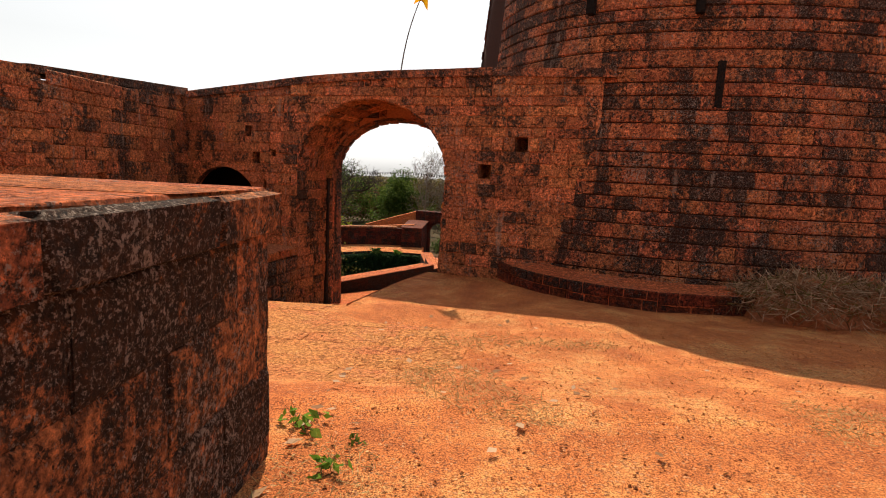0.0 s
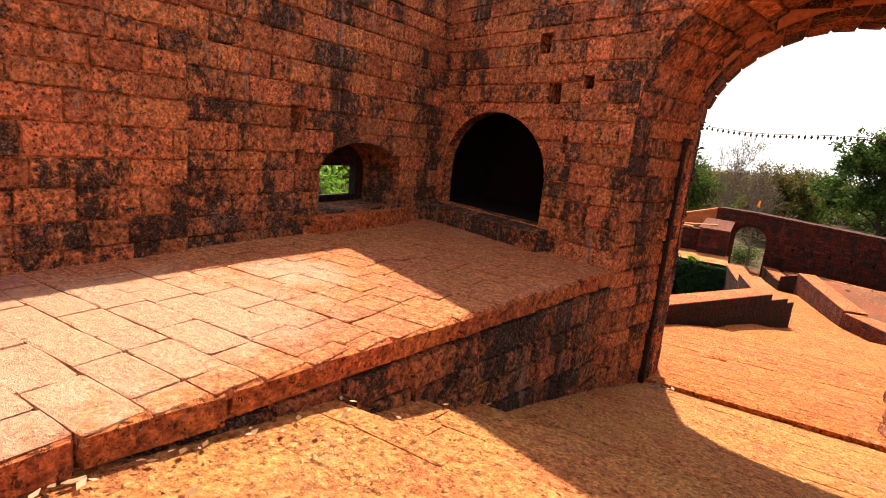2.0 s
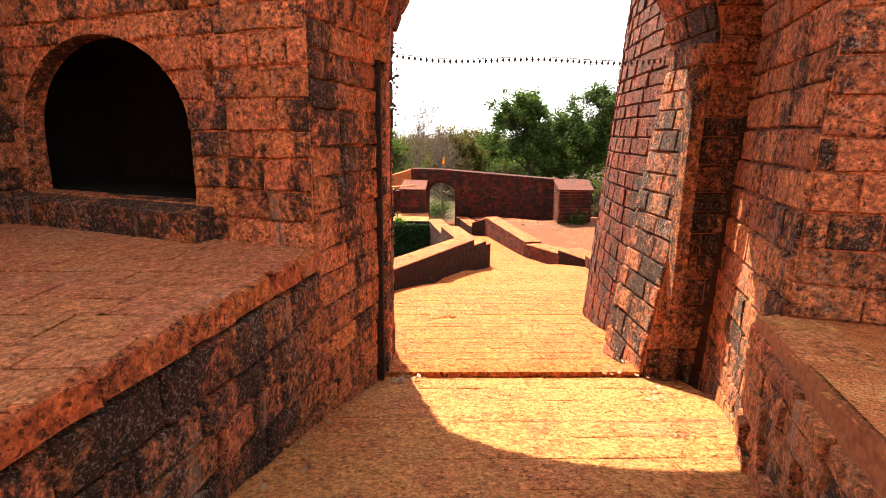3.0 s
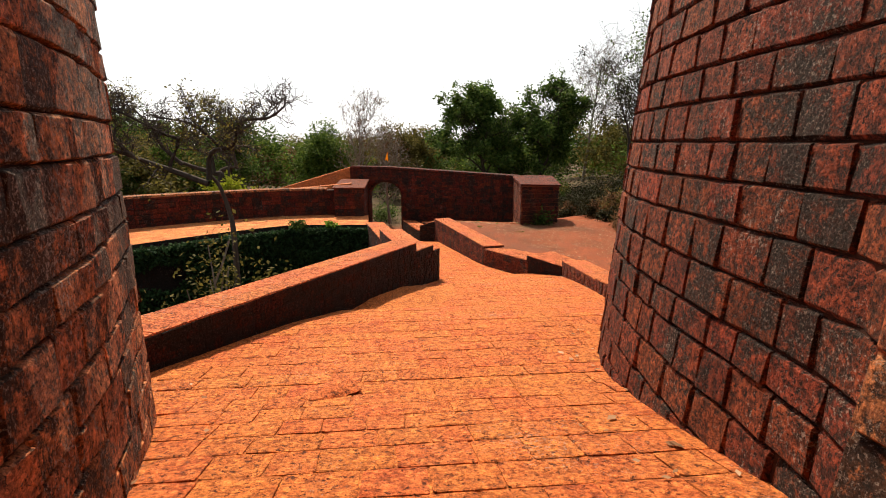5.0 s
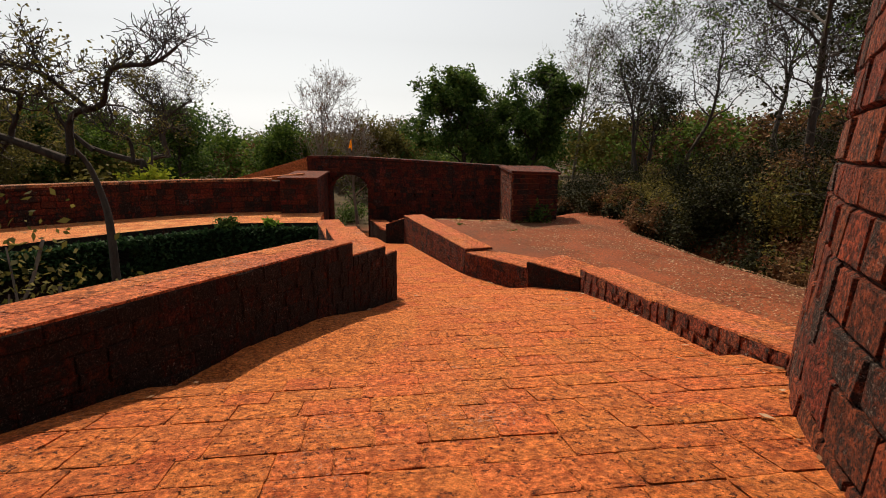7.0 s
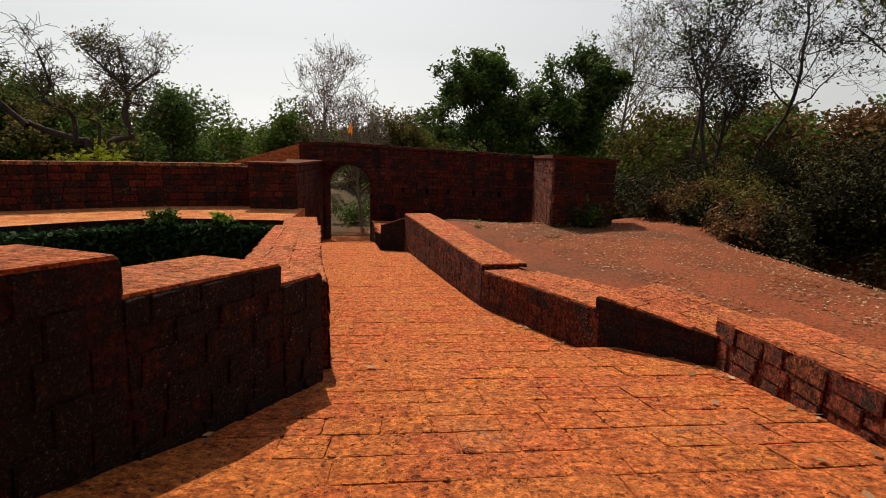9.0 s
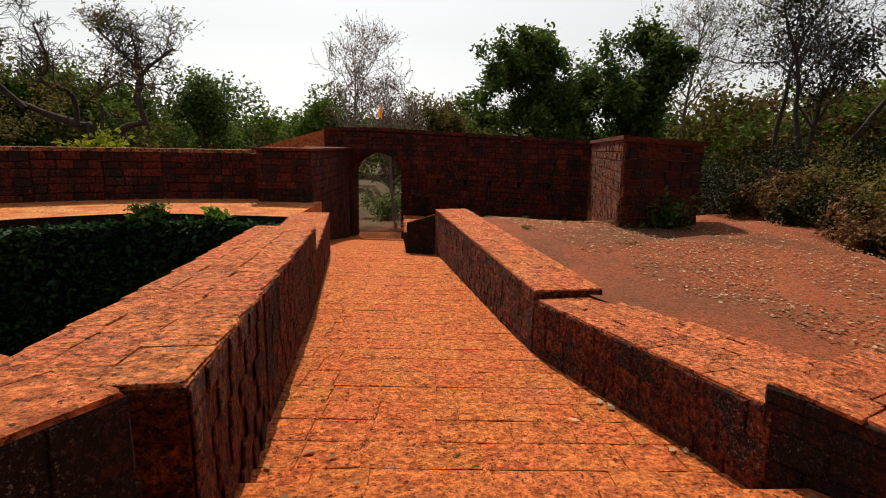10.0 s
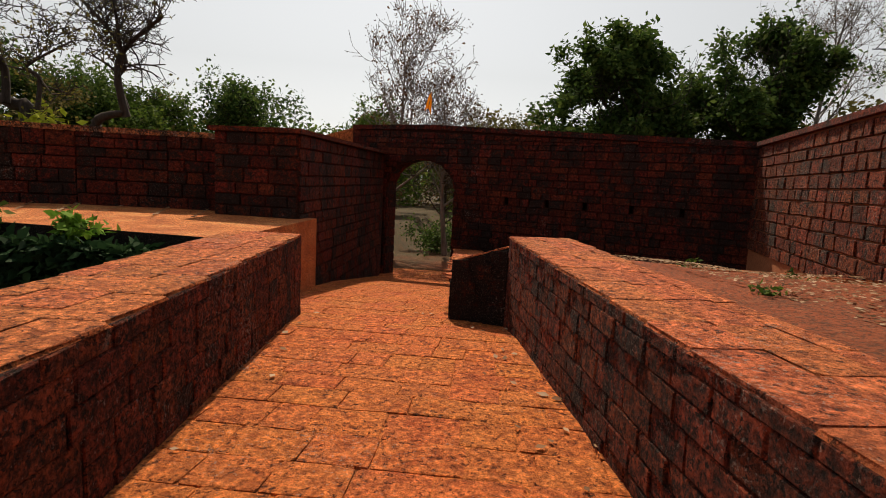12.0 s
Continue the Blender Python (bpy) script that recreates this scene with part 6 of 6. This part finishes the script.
litter("terrace_leaf_litter", 12000, on_terrace, 0.045, M_DRY, 71, "dead leaves scattered over the terrace")
litter("terrace_brown_litter", 8000, on_terrace, 0.042, M_LEAF_BROWN, 77, "brown rotting leaves over the terrace")
litter("yard_leaf_litter", 70, in_yard, 0.07, M_DRY, 72, "dead leaves scattered over the yard")
litter("platform_leaf_litter", 110, by_platform, 0.042, M_DRY, 73, "dead leaves along the foot of the platform")
litter("gate_leaf_litter", 90, by_gate, 0.05, M_DRY, 74, "dead leaves swept against the threshold")
litter("ramp_leaf_litter", 170, on_ramp, 0.07, M_DRY, 75, "dead leaves along the edges of the ramp")
litter("ledge_leaf_litter", 900, on_ledge, 0.07, M_DRY, 76, "dead leaves along the curved wall")


def dry_grass():
    """Straw-coloured dead grass that lies on the yard."""
    r = np.random.default_rng(8)
    pts = []
    while len(pts) < 20000:
        x, y = r.uniform(-0.22, 6), r.uniform(-0.3, 4.2)
        if noise.noise(Vector((x * 1.1, y * 1.1, 9))) > -0.05 + 0.12 * y:
            pts.append((x, y, bank_z(y) + 0.02))
    me = leaves_mesh("dry_grass", np.array(pts), 0.05, M_STRAW, r, wide=0.12)
    tagged(new("yard_grass", me), "flattened dry grass on the earth of the yard", "grass", kind="stuff")


dry_grass()


def gravel(name, n, place, size, mat, seed, label):
    """Small angular stones lying loose, each a squashed double pyramid."""
    r = np.random.default_rng(seed)
    shape = np.array([(1, 0, 0), (0, 1, 0), (-1, 0, 0), (0, -1, 0), (0, 0, 0.7), (0, 0, -0.5)])
    tri = [(0, 1, 4), (1, 2, 4), (2, 3, 4), (3, 0, 4), (1, 0, 5), (2, 1, 5), (3, 2, 5), (0, 3, 5)]
    v, f = [], []
    for i in range(n):
        a = r.uniform(0, 6.28)
        k = shape * r.uniform(0.6, 1.3, (6, 3)) * size * r.uniform(0.35, 1.0) ** 1.5
        k = k @ np.array([(math.cos(a), math.sin(a), 0), (-math.sin(a), math.cos(a), 0), (0, 0, 1)])
        v.append(k + np.array(place(r)))
        f += [tuple(6 * i + q for q in t) for t in tri]
    tagged(piece(name, np.concatenate(v), f, mat), label, "gravel", kind="stuff")


def yard_spot(r):
    x, y = r.uniform(-0.25, 7), r.uniform(-0.3, 5.6) ** 1.0
    return x, y, bank_z(y) + 0.03 * noise.noise(Vector((x * 1.1, y * 1.1, 0))) + 0.012 * noise.noise(Vector((x * 5, y * 5, 4))) + 0.004


def flags_spot(r):
    y = r.uniform(2.4, 9.5)
    return r.uniform(float(np.interp(y, [2.9, 3.05, 9.0], [-2.5, -3.4, -2.35])), float(np.interp(y, [2.3, 5.3, 6.8, 8.4], [-0.8, -0.75, -0.42, 0.1]))), y, path_in(y) + 0.003


def ramp_spot(r):
    y = 9.9 + 21 * r.uniform() ** 1.5
    a, b = float(np.interp(y, *PATH_L)), float(np.interp(y, *PATH_R))
    return a + (b - a) * r.uniform(), y, path_out(y) + 0.003


gravel("yard_gravel", 14000, yard_spot, 0.011, M_PAVE_IN, 81, "loose laterite gravel on the earth of the yard")
gravel("flagstone_gravel", 1500, flags_spot, 0.012, M_COPE, 82, "laterite crumbs on the flagstones")
gravel("ramp_gravel", 2500, ramp_spot, 0.012, M_COPE, 83, "laterite crumbs on the ramp")

# ---- flags and garland ----
def flag(base, height, lean, cloth, mat, label):
    root = new("flag")
    root.location = base
    tip = np.array((lean, 0.0, height))
    bow = [tip * s + np.array((0.06 * math.sin(math.pi * s) * -lean * 3, 0, 0)) for s in np.linspace(0, 1, 9)]
    v, f = [], []
    tube(v, f, bow, [0.014 - 0.001 * i for i in range(9)], 6)
    piece("pole", v, f, M_POLE, root, "thin bent pole", True)
    w, h = cloth
    cv, cf = [], []
    for i in range(9):
        for j in range(7):
            s, t = i / 8, j / 6
            edge = 1 - 0.75 * abs(t - 0.5) * 2 * s
            cv.append(tip + np.array((-w * s * 0.55, 0.05 * math.sin(5 * s + 2 * t) * (0.4 + s), -h * t - h * 0.35 * s)) * edge + np.array((0, 0, 0.02)))
    for i in range(8):
        for j in range(6):
            cf.append((i * 7 + j, (i + 1) * 7 + j, (i + 1) * 7 + j + 1, i * 7 + j + 1))
    piece("cloth", cv, cf, mat, root, "pennant of thin cloth", True)
    return tagged(root, label, "flag")


flag((-0.7, 8.75, 3.0), 1.6, 0.42, (0.42, 0.5), M_FLAG_YELLOW, "yellow-orange pennant on a bent pole above the gate")
flag((-0.95, 36.5, -1.32), 0.72, 0.1, (0.26, 0.5), M_FLAG, "orange pennant above the far gate")


def garland():
    """A string of small dried leaves across the gate, and one that hangs down its jamb."""
    root = new("garland")
    root.location = (-2.0, 10.5, 1.46)
    r = np.random.default_rng(3)
    line = [np.array((2.4 * s, 0, -0.03 * math.sin(math.pi * s) - 0.02 * math.sin(9 * s))) for s in np.linspace(0, 1, 25)]
    v, f = [], []
    tube(v, f, line, [0.004] * 25, 4)
    piece("string", v, f, M_STRING, root)
    pts = np.array([line[int(i)] + (line[min(int(i) + 1, 24)] - line[int(i)]) * (i % 1) for i in np.linspace(0, 23.9, 46)])
    lf = [np.array([(0, 0, 0), (0.014, 0, -0.022), (0, 0.004, -0.05), (-0.014, 0, -0.022)]) + p for p in pts]
    for q in lf:
        piece("leaf", q, [(0, 1, 2, 3)], M_STRING, root)
    drop = [np.array((-0.02 + 0.01 * math.sin(7 * s), -0.55, 0.0 - 1.5 * s)) for s in np.linspace(0, 1, 16)]
    v, f = [], []
    tube(v, f, drop, [0.005] * 16, 4)
    piece("hanging_string", v, f, M_STRING, root)
    dp = np.array([drop[int(i)] for i in np.linspace(0, 15.9, 150)]) + r.normal(size=(150, 3)) * (0.025, 0.02, 0.05)
    ob = new("dried_flower_string", leaves_mesh("dried_flower_string", dp, 0.045, M_STRING, r))
    ob.parent = tagged(ob, kind="stuff") and root
    tagged(root, "old garland of dried leaves strung across the gate", "garland")


garland()

# a loose stone chip on the ramp
bm = bmesh.new()
bmesh.ops.create_icosphere(bm, subdivisions=2, radius=1)
for vv in bm.verts:
    k = 1 + 0.3 * noise.noise(vv.co * 1.7)
    vv.co = Vector((vv.co.x * 0.25 * k, vv.co.y * 0.17 * k, max(-0.3, vv.co.z) * 0.055 * k))
bm.transform(pose(-1.52, 12.95, path_out(12.95) + 0.01, -8, 0, 35))
tagged(part("stone_chip", bm, M_PAVE), "loose broken paving stone on the ramp", "stone")
